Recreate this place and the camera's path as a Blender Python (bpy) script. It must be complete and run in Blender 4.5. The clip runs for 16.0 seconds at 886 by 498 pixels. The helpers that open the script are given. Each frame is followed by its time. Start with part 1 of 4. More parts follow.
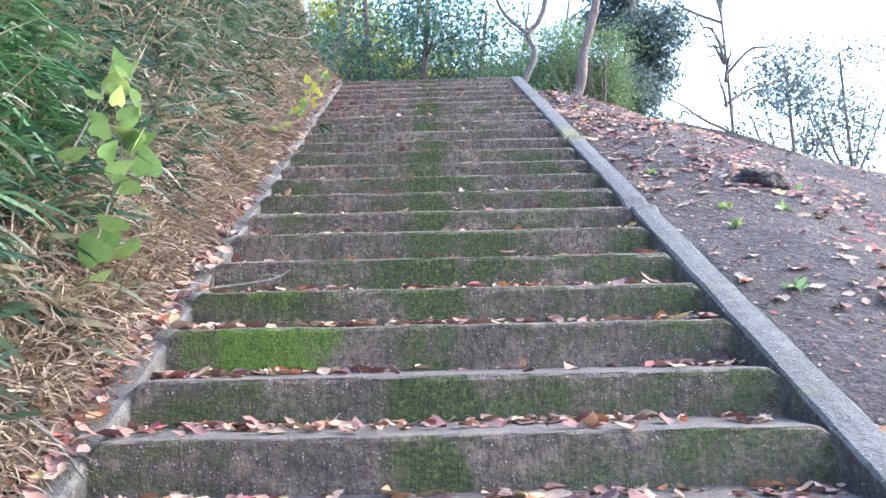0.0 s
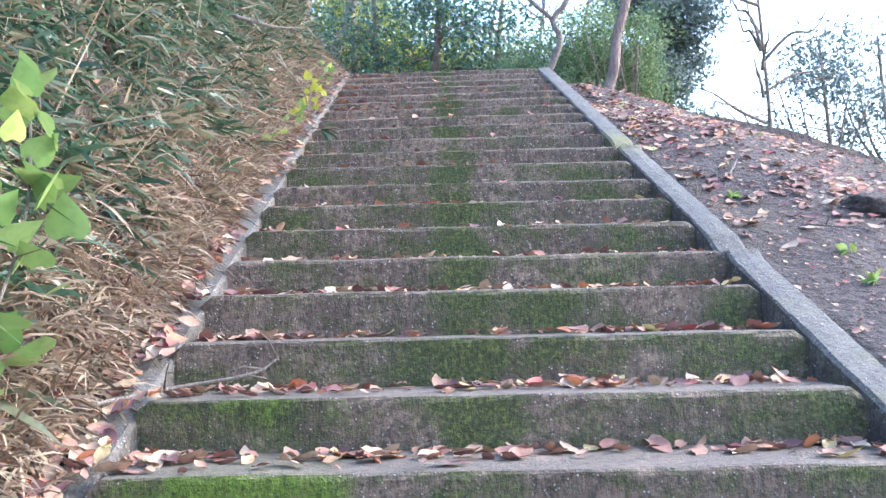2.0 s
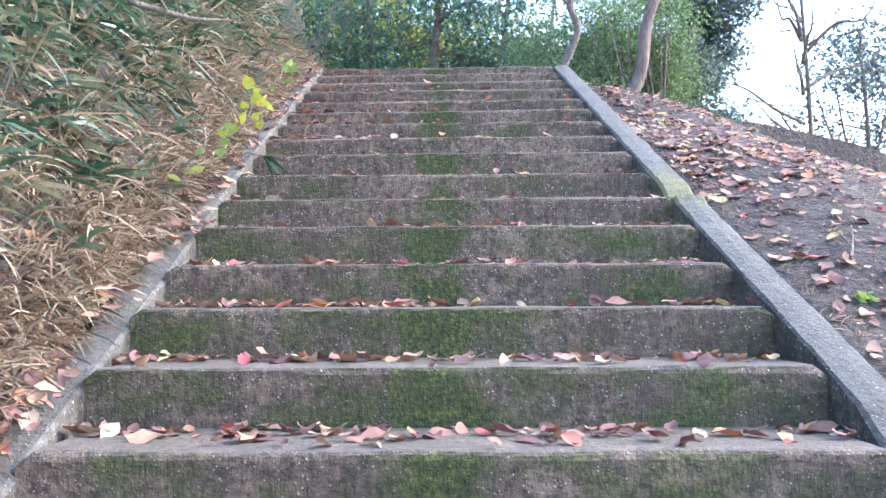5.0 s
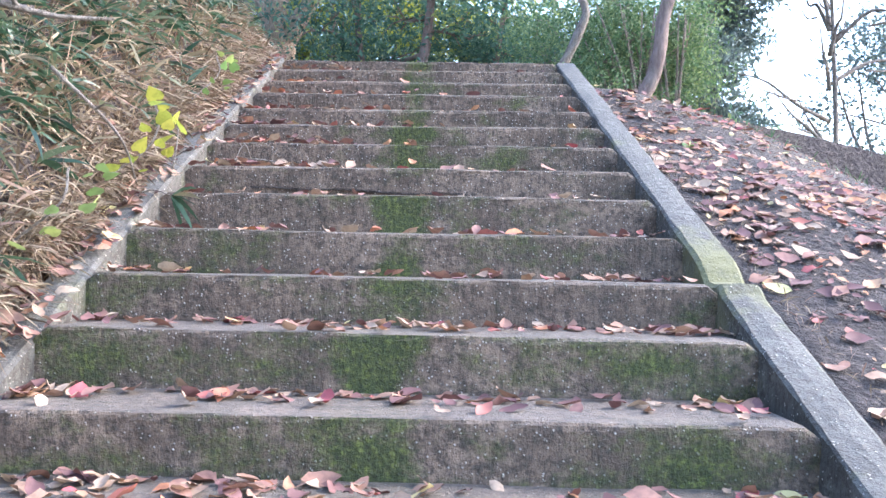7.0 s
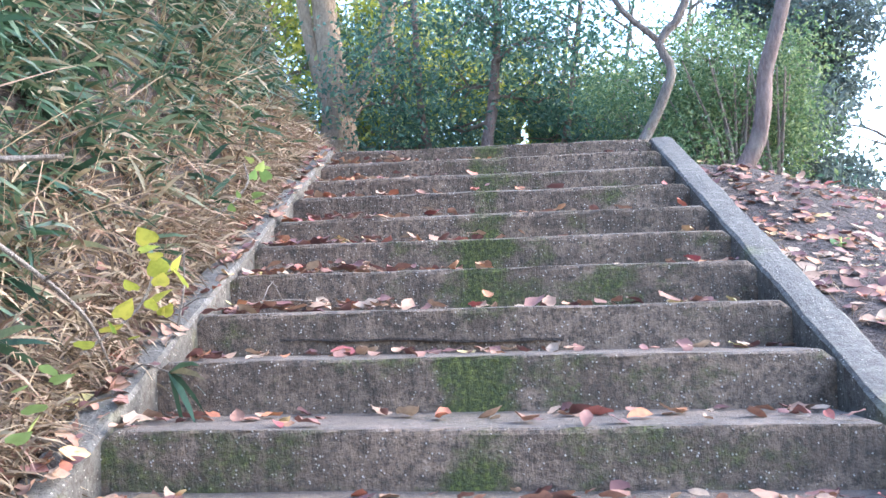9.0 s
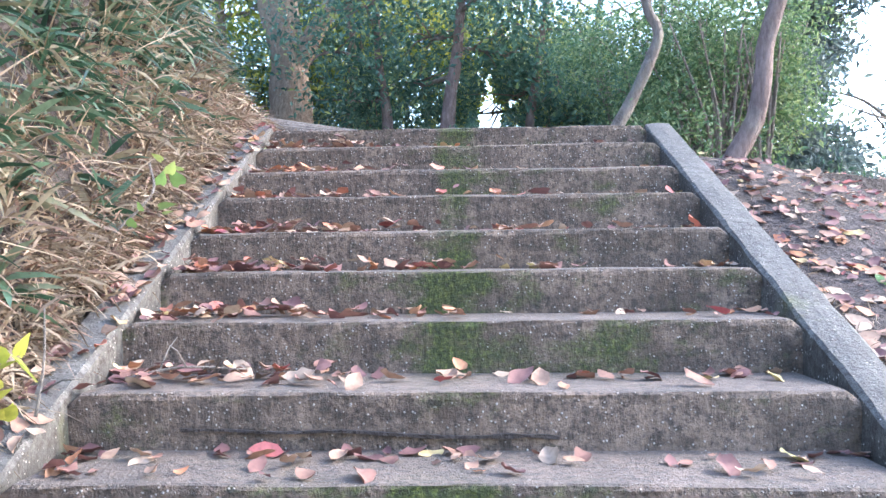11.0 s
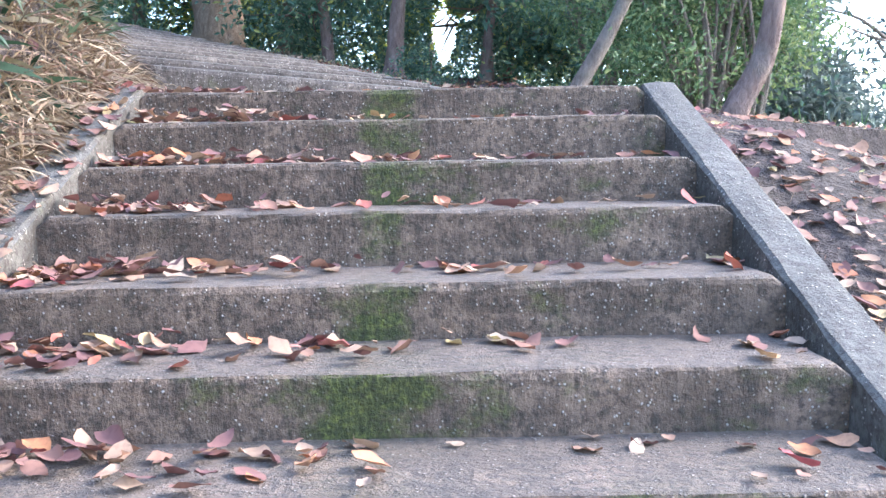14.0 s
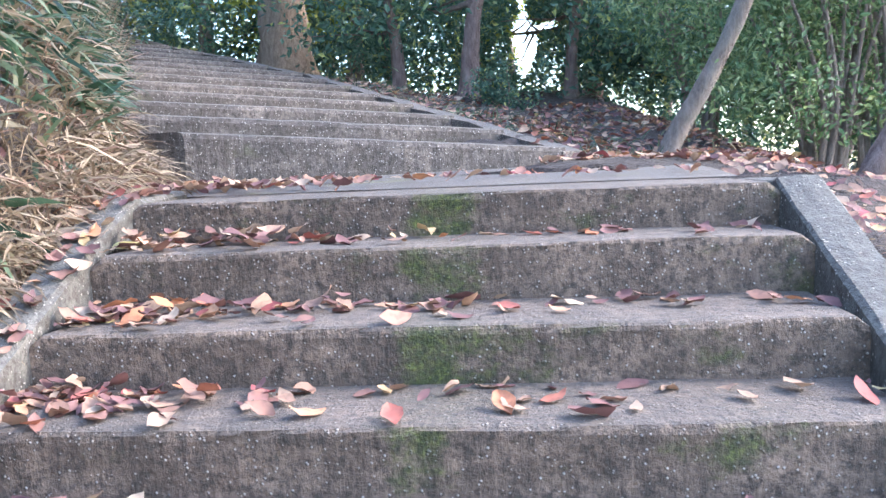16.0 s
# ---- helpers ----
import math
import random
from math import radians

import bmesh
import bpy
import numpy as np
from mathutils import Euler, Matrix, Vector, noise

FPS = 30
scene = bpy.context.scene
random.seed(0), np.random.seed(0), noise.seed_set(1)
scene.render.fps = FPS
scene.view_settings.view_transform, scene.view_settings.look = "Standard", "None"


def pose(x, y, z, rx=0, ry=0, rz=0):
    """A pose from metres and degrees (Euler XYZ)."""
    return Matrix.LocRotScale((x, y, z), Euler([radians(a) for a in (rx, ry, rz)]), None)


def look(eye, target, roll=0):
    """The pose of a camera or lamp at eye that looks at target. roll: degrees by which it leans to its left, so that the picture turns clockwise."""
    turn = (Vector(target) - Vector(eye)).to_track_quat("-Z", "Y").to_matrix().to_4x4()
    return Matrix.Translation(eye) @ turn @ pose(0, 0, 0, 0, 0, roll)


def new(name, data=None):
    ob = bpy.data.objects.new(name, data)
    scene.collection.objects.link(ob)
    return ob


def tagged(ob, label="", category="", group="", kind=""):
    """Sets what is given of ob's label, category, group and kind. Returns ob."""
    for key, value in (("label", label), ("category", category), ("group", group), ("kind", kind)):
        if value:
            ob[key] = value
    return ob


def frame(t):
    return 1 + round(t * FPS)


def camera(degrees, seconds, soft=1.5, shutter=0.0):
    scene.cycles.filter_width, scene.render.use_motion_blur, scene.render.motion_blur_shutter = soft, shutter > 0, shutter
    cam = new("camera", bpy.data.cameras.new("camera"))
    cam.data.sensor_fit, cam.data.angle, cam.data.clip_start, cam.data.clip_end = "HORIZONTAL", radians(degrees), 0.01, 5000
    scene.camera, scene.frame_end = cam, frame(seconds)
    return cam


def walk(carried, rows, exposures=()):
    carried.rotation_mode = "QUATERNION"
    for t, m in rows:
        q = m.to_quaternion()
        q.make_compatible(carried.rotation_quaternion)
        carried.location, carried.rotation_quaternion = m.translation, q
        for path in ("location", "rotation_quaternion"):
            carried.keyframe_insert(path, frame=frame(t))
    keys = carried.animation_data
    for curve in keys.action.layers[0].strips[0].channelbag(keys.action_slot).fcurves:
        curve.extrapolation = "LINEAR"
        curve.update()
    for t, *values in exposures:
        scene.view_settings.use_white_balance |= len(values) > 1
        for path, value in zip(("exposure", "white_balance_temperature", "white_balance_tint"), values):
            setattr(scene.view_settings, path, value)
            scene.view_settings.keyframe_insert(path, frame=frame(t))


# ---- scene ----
cam = camera(53.5, 16.0)
METRES, EYE, TILT, LEAN, TURN = 8.8, 1.55, 7.0, 1.25, 0.0
ROWS = [
    (0.0, 0.0, 0.0, 0.0, 0.0, 0.0, -0.0),
    (0.5, -0.0026, 0.0312, 0.0045, 1.14, -0.3, 0.67),
    (1.0, -0.0091, 0.0671, 0.0173, -1.37, -1.79, 0.3),
    (1.5, -0.0099, 0.1012, 0.0273, -1.47, -2.46, -0.25),
    (2.0, -0.0158, 0.136, 0.0381, 0.43, -1.1, 0.02),
    (2.5, -0.0177, 0.167, 0.0496, -0.88, -0.66, -0.6),
    (3.0, -0.012, 0.2006, 0.0659, -0.46, -0.1, -0.83),
    (3.5, -0.0154, 0.2348, 0.0709, -0.47, -0.02, -0.27),
    (6.0, 0.0021, 0.4063, 0.1189, 1.2, -4.34, -1.38),
    (6.5, 0.0043, 0.4416, 0.1306, -0.86, -4.45, -2.06),
    (7.0, 0.0081, 0.4751, 0.1423, 0.52, -4.62, -2.52),
    (7.5, 0.0044, 0.5078, 0.145, 2.53, -4.1, -1.64),
    (8.0, 0.0021, 0.5401, 0.1619, -0.67, -4.14, -1.49),
    (8.5, 0.0031, 0.5676, 0.1779, 3.49, -1.81, -0.8),
    (9.0, 0.0004, 0.5941, 0.1787, 5.09, -1.14, 0.33),
    (11.5, -0.0106, 0.7156, 0.2194, 1.0, -6.31, -1.08),
    (12.0, -0.0112, 0.7394, 0.2206, 0.07, -7.19, -1.06),
    (12.5, -0.0089, 0.7603, 0.2355, 2.05, -7.79, -0.25),
    (13.0, -0.0104, 0.7828, 0.233, 2.58, -9.59, -0.33),
    (13.5, -0.0105, 0.8076, 0.2472, 0.44, -10.34, -1.06),
    (14.0, -0.0037, 0.8333, 0.2515, -0.53, -11.32, -0.79),
    (14.5, 0.0017, 0.8561, 0.2623, 2.49, -12.24, 0.07),
    (15.0, 0.0003, 0.8848, 0.2695, 3.26, -11.71, 0.69),
    (15.5, 0.0015, 0.9109, 0.276, 2.37, -11.64, 1.12),
    (16.0, 0.0035, 0.9379, 0.291, 4.83, -11.94, 1.08),
]
walk(cam, [(t, pose(0, 0, EYE, TILT, LEAN, TURN) @ pose(METRES * x, METRES * y, METRES * z, 90 + pitch, roll, yaw)) for t, x, y, z, yaw, pitch, roll in ROWS], [(0.0, 3.06, 5880, 11.5), (3.5, 3.03, 5880, 11.5), (6.5, 3.15, 5980, 11.5), (9.0, 3.11, 5920, 11.5), (12.0, 3.18, 5980, 11.5), (16.0, 3.15, 5980, 11.5)])

# ---- world, sun, exposure ----
world = bpy.data.worlds.new("world")
scene.world = world
world.use_nodes = True
wn = world.node_tree
sky = wn.nodes.new("ShaderNodeTexSky")
sky.sky_type, sky.sun_disc = "NISHITA", False
SUN_ELEV, SUN_AZ = 36.0, 80.0        # azimuth to the right of the way ahead
sky.sun_elevation, sky.sun_rotation = radians(SUN_ELEV), radians(SUN_AZ)
sky.air_density, sky.dust_density, sky.ozone_density = 1.0, 1.6, 1.0
wn.links.new(sky.outputs[0], wn.nodes["Background"].inputs[0])
wn.nodes["Background"].inputs[1].default_value = 0.15
sun = new("sun", bpy.data.lights.new("sun", "SUN"))
sun.data.energy, sun.data.angle, sun.data.color = 0.55, radians(14), (1.0, 0.93, 0.82)
sd = Vector((math.sin(radians(SUN_AZ)) * math.cos(radians(SUN_ELEV)), math.cos(radians(SUN_AZ)) * math.cos(radians(SUN_ELEV)), math.sin(radians(SUN_ELEV))))
sun.matrix_world = look(sd * 60, (0, 0, 0))

rng = np.random.default_rng(7)


# ---- material helpers ----
def nodes_of(name):
    m = bpy.data.materials.new(name)
    m.use_nodes = True
    nt = m.node_tree
    return m, nt, nt.nodes["Principled BSDF"]


def nd(nt, kind, **kw):
    n = nt.nodes.new("ShaderNode" + kind)
    for k, v in kw.items():
        n.inputs[k].default_value = v
    return n


def op(nt, what, a, b=None, clamp=False):
    n = nt.nodes.new("ShaderNodeMath")
    n.operation, n.use_clamp = what, clamp
    for i, v in enumerate((a, b)):
        if v is None:
            continue
        if isinstance(v, (int, float)):
            n.inputs[i].default_value = v
        else:
            nt.links.new(v, n.inputs[i])
    return n.outputs[0]


def ramp(nt, fac, stops):
    n = nt.nodes.new("ShaderNodeValToRGB")
    el = n.color_ramp.elements
    while len(el) < len(stops):
        el.new(0.5)
    for e, (p, c) in zip(el, stops):
        e.position = p
        e.color = (*c, 1) if len(c) == 3 else c
    nt.links.new(fac, n.inputs[0])
    return n.outputs[0]


def mix(nt, fac, a, b):
    n = nt.nodes.new("ShaderNodeMix")
    n.data_type = "RGBA"
    for i, v in ((0, fac), (6, a), (7, b)):
        if isinstance(v, (int, float)):
            n.inputs[i].default_value = v
        elif isinstance(v, tuple):
            n.inputs[i].default_value = (*v, 1)
        else:
            nt.links.new(v, n.inputs[i])
    return n.outputs[2]


def noise_tex(nt, vec, scale, detail=4.0, rough=0.55, stretch=None):
    if stretch:
        mp = nt.nodes.new("ShaderNodeMapping")
        mp.inputs["Scale"].default_value = stretch
        nt.links.new(vec, mp.inputs[0])
        vec = mp.outputs[0]
    n = nd(nt, "TexNoise", Scale=scale, Detail=detail, Roughness=rough)
    nt.links.new(vec, n.inputs["Vector"])
    return n.outputs[0]


def bump(nt, bsdf, height, strength, dist):
    b = nd(nt, "Bump", Strength=strength, Distance=dist)
    nt.links.new(height, b.inputs["Height"])
    nt.links.new(b.outputs[0], bsdf.inputs["Normal"])


def position(nt):
    g = nt.nodes.new("ShaderNodeNewGeometry")
    s = nt.nodes.new("ShaderNodeSeparateXYZ")
    nt.links.new(g.outputs["Position"], s.inputs[0])
    return g, g.outputs["Position"], s.outputs


def concrete_material(name, mossy, tone=(0.225, 0.18, 0.152), top=(0.25, 0.245, 0.245)):
    m, nt, bs = nodes_of(name)
    g, pos, xyz = position(nt)
    big = noise_tex(nt, pos, 1.7, 5, 0.6)
    col = ramp(nt, big, [(0.3, tuple(0.68 * c for c in tone)), (0.5, tone), (0.7, tuple(1.35 * c for c in tone))])
    streak = noise_tex(nt, pos, 1.0, 5, 0.65, (26, 26, 5))
    col = mix(nt, ramp(nt, streak, [(0.42, (0, 0, 0)), (0.66, (0.8, 0.8, 0.8))]), col, tuple(0.5 * c for c in tone))
    blotch = noise_tex(nt, pos, 6.5, 6, 0.7, (0.7, 1, 1.3))
    col = mix(nt, ramp(nt, blotch, [(0.5, (0, 0, 0)), (0.66, (0.7, 0.7, 0.7))]), col, tuple(1.75 * c for c in tone))
    col = mix(nt, ramp(nt, blotch, [(0.32, (0.7, 0.7, 0.7)), (0.46, (0, 0, 0))]), col, tuple(0.45 * c for c in tone))
    grit = noise_tex(nt, pos, 34.0, 5, 0.75)
    col = mix(nt, ramp(nt, grit, [(0.38, (0.92, 0.92, 0.92)), (0.55, (0, 0, 0))]), col, (0.05, 0.038, 0.03))
    vor = nd(nt, "TexVoronoi", Scale=70.0, Randomness=1.0)
    nt.links.new(pos, vor.inputs["Vector"])
    stone = ramp(nt, vor.outputs["Distance"], [(0.12, (1, 1, 1)), (0.3, (0, 0, 0))])
    pick = ramp(nt, noise_tex(nt, pos, 45.0, 2), [(0.5, (0, 0, 0)), (0.58, (1, 1, 1))])
    speck = op(nt, "MULTIPLY", stone, pick)
    col = mix(nt, op(nt, "MULTIPLY", speck, 0.95), col, (0.56, 0.5, 0.44))
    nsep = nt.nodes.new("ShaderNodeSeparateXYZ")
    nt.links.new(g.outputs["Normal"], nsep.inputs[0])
    # level faces turn greyer: the sky's reflection on the treads, put into the colour
    sky_tint = ramp(nt, nsep.outputs[2], [(0.55, (0, 0, 0)), (0.9, (1, 1, 1))])
    col = mix(nt, op(nt, "MULTIPLY", sky_tint, 0.45), col, top)
    if mossy:
        patch = noise_tex(nt, pos, 2.1, 9, 0.74, (1.0, 1.3, 1.5))
        fade = nd(nt, "MapRange")
        for i, v in ((1, 5.5), (2, 9.8), (3, 0.04), (4, -0.06)):
            fade.inputs[i].default_value = v
        nt.links.new(xyz[1], fade.inputs[0])
        patch = op(nt, "ADD", patch, fade.outputs[0])
        # the damp strip that runs up the middle of the flight, ragged and broken from step to step
        centre = op(nt, "ADD", op(nt, "ADD", xyz[0], 0.0), op(nt, "MULTIPLY", xyz[1], 0.013))
        away = op(nt, "ABSOLUTE", op(nt, "ADD", centre, op(nt, "MULTIPLY", op(nt, "SUBTRACT", noise_tex(nt, pos, 5.0, 6, 0.7), 0.5), 0.26)))
        strip = ramp(nt, away, [(0.06, (1, 1, 1)), (0.16, (0, 0, 0))])
        broken = ramp(nt, noise_tex(nt, pos, 1.0, 4, 0.6, (0.4, 2.1, 2.1)), [(0.36, (0.35, 0.35, 0.35)), (0.58, (1, 1, 1))])
        patch = op(nt, "ADD", patch, op(nt, "MULTIPLY", op(nt, "MULTIPLY", strip, broken), 0.2))
        wide = ramp(nt, patch, [(0.5, (0, 0, 0)), (0.56, (0.5, 0.5, 0.5)), (0.64, (0.95, 0.95, 0.95))])
        steep = ramp(nt, nsep.outputs[2], [(0.35, (1, 1, 1)), (0.95, (0.12, 0.12, 0.12))])
        moss = op(nt, "MULTIPLY", wide, steep)
        tuft = noise_tex(nt, pos, 60.0, 4, 0.7)
        green = ramp(nt, tuft, [(0.3, (0.018, 0.022, 0.008)), (0.52, (0.055, 0.068, 0.017)), (0.7, (0.15, 0.17, 0.035))])
        col = mix(nt, moss, col, green)
        # one cushion of fresh bright moss near the lower left end
        dx = op(nt, "MULTIPLY", op(nt, "ADD", xyz[0], 0.72), 1.6)
        dy = op(nt, "MULTIPLY", op(nt, "SUBTRACT", xyz[1], 3.6), 1.5)
        far = op(nt, "SQRT", op(nt, "ADD", op(nt, "MULTIPLY", dx, dx), op(nt, "MULTIPLY", dy, dy)))
        far = op(nt, "ADD", far, op(nt, "MULTIPLY", noise_tex(nt, pos, 7.0, 5), 0.9))
        fresh = op(nt, "MULTIPLY", ramp(nt, far, [(0.75, (1, 1, 1)), (1.15, (0, 0, 0))]), steep)
        lively = ramp(nt, tuft, [(0.3, (0.04, 0.06, 0.01)), (0.6, (0.13, 0.19, 0.02)), (0.8, (0.23, 0.29, 0.04))])
        col = mix(nt, fresh, col, lively)
    else:
        patch = ramp(nt, noise_tex(nt, pos, 2.6, 6, 0.65), [(0.6, (0, 0, 0)), (0.72, (0.7, 0.7, 0.7))])
        col = mix(nt, patch, col, (0.12, 0.12, 0.05))
        for cx, cy_, size in ((1.08, 7.25, 0.4), (-0.55, 11.95, 0.2)):
            dx, dy = op(nt, "SUBTRACT", xyz[0], cx), op(nt, "SUBTRACT", xyz[1], cy_)
            far = op(nt, "SQRT", op(nt, "ADD", op(nt, "MULTIPLY", dx, dx), op(nt, "MULTIPLY", dy, dy)))
            far = op(nt, "ADD", far, op(nt, "MULTIPLY", noise_tex(nt, pos, 9.0, 5, 0.65), 0.8))
            blot = ramp(nt, op(nt, "MULTIPLY", far, 1.0 / (size + 0.4)), [(0.6, (0.6, 0.6, 0.6)), (1.0, (0, 0, 0))])
            col = mix(nt, blot, col, (0.2, 0.185, 0.065))
    nt.links.new(col, bs.inputs["Base Color"])
    bs.inputs["Roughness"].default_value = 0.82
    h = op(nt, "ADD", op(nt, "MULTIPLY", noise_tex(nt, pos, 70.0, 4, 0.7), 0.8), op(nt, "ADD", op(nt, "MULTIPLY", speck, 0.5), op(nt, "MULTIPLY", streak, 1.1)))
    bump(nt, bs, h, 1.0, 0.016 if mossy else 0.009)
    return m


def soil_material():
    m, nt, bs = nodes_of("soil")
    g, pos, xyz = position(nt)
    a = noise_tex(nt, pos, 1.3, 6, 0.6)
    b = noise_tex(nt, pos, 28.0, 5, 0.7)
    col = ramp(nt, b, [(0.3, (0.022, 0.016, 0.016)), (0.52, (0.06, 0.045, 0.042)), (0.75, (0.15, 0.12, 0.105))])
    col = mix(nt, ramp(nt, a, [(0.45, (0, 0, 0)), (0.7, (0.6, 0.6, 0.6))]), col, (0.1, 0.075, 0.055))
    nt.links.new(col, bs.inputs["Base Color"])
    bs.inputs["Roughness"].default_value = 0.95
    bump(nt, bs, op(nt, "ADD", b, op(nt, "MULTIPLY", noise_tex(nt, pos, 6.0, 4, 0.6), 2.0)), 1.0, 0.05)
    return m


def shade_random(nt):
    """A number between 0 and 1 that differs from piece to piece and from object to object."""
    g = nt.nodes.new("ShaderNodeNewGeometry")
    o = nt.nodes.new("ShaderNodeObjectInfo")
    return op(nt, "FRACT", op(nt, "ADD", g.outputs["Random Per Island"], o.outputs["Random"]))


def leaf_material(name, stops, rough=0.5, through_light=0.35, grain=40.0):
    m, nt, bs = nodes_of(name)
    r = shade_random(nt)
    col = ramp(nt, r, stops)
    g, pos, xyz = position(nt)
    blotch = noise_tex(nt, pos, grain, 3, 0.6)
    col = mix(nt, ramp(nt, blotch, [(0.45, (0, 0, 0)), (0.75, (0.45, 0.45, 0.45))]), col, tuple(0.5 * c for c in stops[0][1]))
    nt.links.new(col, bs.inputs["Base Color"])
    bs.inputs["Roughness"].default_value = rough
    tr = nt.nodes.new("ShaderNodeBsdfTranslucent")
    nt.links.new(col, tr.inputs[0])
    mx = nt.nodes.new("ShaderNodeMixShader")
    mx.inputs[0].default_value = through_light
    nt.links.new(bs.outputs[0], mx.inputs[1])
    nt.links.new(tr.outputs[0], mx.inputs[2])
    nt.links.new(mx.outputs[0], nt.nodes["Material Output"].inputs[0])
    return m


def bark_material(name, dark, light):
    m, nt, bs = nodes_of(name)
    g, pos, xyz = position(nt)
    a = noise_tex(nt, pos, 24.0, 7, 0.72, (1, 1, 0.3))
    b = noise_tex(nt, pos, 2.2, 4)
    col = ramp(nt, a, [(0.3, dark), (0.7, light)])
    col = mix(nt, ramp(nt, b, [(0.55, (0, 0, 0)), (0.75, (0.45, 0.45, 0.45))]), col, (0.2, 0.22, 0.17))
    nt.links.new(col, bs.inputs["Base Color"])
    bs.inputs["Roughness"].default_value = 0.9
    bump(nt, bs, a, 1.0, 0.05)
    return m


M_STEP = concrete_material("mossy_concrete", True, (0.188, 0.13, 0.094), (0.128, 0.116, 0.106))
M_CURB = concrete_material("curb_concrete", False, (0.118, 0.107, 0.092), (0.105, 0.1, 0.092))
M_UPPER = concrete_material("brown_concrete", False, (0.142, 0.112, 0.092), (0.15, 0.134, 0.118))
M_SOIL = soil_material()
M_LITTER = leaf_material("fallen_leaves", [(0.0, (0.12, 0.055, 0.055)), (0.22, (0.21, 0.1, 0.09)), (0.42, (0.29, 0.15, 0.105)), (0.62, (0.34, 0.215, 0.145)), (0.78, (0.43, 0.32, 0.23)), (0.88, (0.47, 0.2, 0.09)), (0.95, (0.33, 0.075, 0.085)), (1.0, (0.56, 0.5, 0.22))], 0.75, 0.12, 45)
M_SASA = leaf_material("bamboo_grass", [(0.0, (0.018, 0.045, 0.026)), (0.3, (0.04, 0.085, 0.046)), (0.55, (0.085, 0.145, 0.08)), (0.72, (0.16, 0.19, 0.11)), (0.86, (0.21, 0.17, 0.1)), (1.0, (0.36, 0.29, 0.19))], 0.33, 0.35)
M_LUSH = leaf_material("lush_grass", [(0.0, (0.035, 0.09, 0.03)), (0.6, (0.07, 0.16, 0.055)), (1.0, (0.14, 0.24, 0.09))], 0.35, 0.3)
M_STRAW = leaf_material("dry_grass", [(0.0, (0.1, 0.07, 0.045)), (0.35, (0.23, 0.165, 0.105)), (0.75, (0.4, 0.31, 0.205)), (0.9, (0.3, 0.19, 0.14)), (1.0, (0.17, 0.09, 0.055))], 0.7, 0.2)
M_VINE = leaf_material("vine_leaves", [(0.0, (0.17, 0.28, 0.08)), (0.6, (0.28, 0.4, 0.14)), (1.0, (0.42, 0.48, 0.14))], 0.35, 0.25, 25)
M_YELLOW = leaf_material("yellowing_leaves", [(0.0, (0.2, 0.28, 0.05)), (0.5, (0.42, 0.42, 0.07)), (1.0, (0.55, 0.5, 0.09))], 0.45, 0.4)
# the last two stops paint yellow backlit glimpses among the green leaves
M_EVERGREEN = leaf_material("evergreen_leaves", [(0.0, (0.05, 0.11, 0.08)), (0.5, (0.1, 0.19, 0.13)), (0.85, (0.16, 0.27, 0.17)), (0.93, (0.3, 0.36, 0.14)), (1.0, (0.5, 0.5, 0.14))], 0.28, 0.48)
M_SHRUB = leaf_material("shrub_leaves", [(0.0, (0.06, 0.12, 0.05)), (0.5, (0.13, 0.21, 0.09)), (1.0, (0.28, 0.34, 0.15))], 0.45, 0.45)
M_BLUE = leaf_material("dark_needles", [(0.0, (0.07, 0.1, 0.1)), (0.6, (0.12, 0.16, 0.15)), (1.0, (0.2, 0.24, 0.19))], 0.5, 0.4)
# bright yellow-green that carries the sunlight on the foliage behind
M_LIT = leaf_material("sunlit_autumn_leaves", [(0.0, (0.16, 0.22, 0.04)), (0.6, (0.36, 0.38, 0.06)), (1.0, (0.55, 0.5, 0.1))], 0.5, 0.5)
M_BARK = bark_material("grey_brown_bark", (0.1, 0.075, 0.06), (0.3, 0.24, 0.2))
M_PALEBARK = bark_material("pale_bark", (0.16, 0.105, 0.07), (0.38, 0.275, 0.19))
M_REDBARK = bark_material("reddish_bark", (0.11, 0.07, 0.06), (0.3, 0.21, 0.18))
M_TWIG = bark_material("dead_twig", (0.12, 0.1, 0.085), (0.32, 0.27, 0.23))


# ---- mesh helpers ----
def mesh_object(name, verts, faces, material, parent=None, smooth=False):
    me = bpy.data.meshes.new(name)
    me.from_pydata([tuple(v) for v in np.asarray(verts, float).tolist()], [], [tuple(f) for f in faces])
    me.materials.append(material)
    if smooth:
        me.polygons.foreach_set("use_smooth", np.ones(len(me.polygons), bool))
    ob = new(name, me)
    ob.parent = parent
    return ob


def part(name, bm, material, parent, label=""):
    me = bpy.data.meshes.new(name)
    bm.to_mesh(me)
    bm.free()
    me.materials.append(material)
    ob = new(name, me)
    ob.parent = parent
    return tagged(ob, label)


def unit(a):
    return a / np.maximum(np.linalg.norm(a, axis=1, keepdims=True), 1e-6)


def tile_faces(face_list, per, n):
    f = np.asarray(face_list)
    return (f[None] + (np.arange(n) * per)[:, None, None]).reshape(-1, f.shape[1]).tolist()


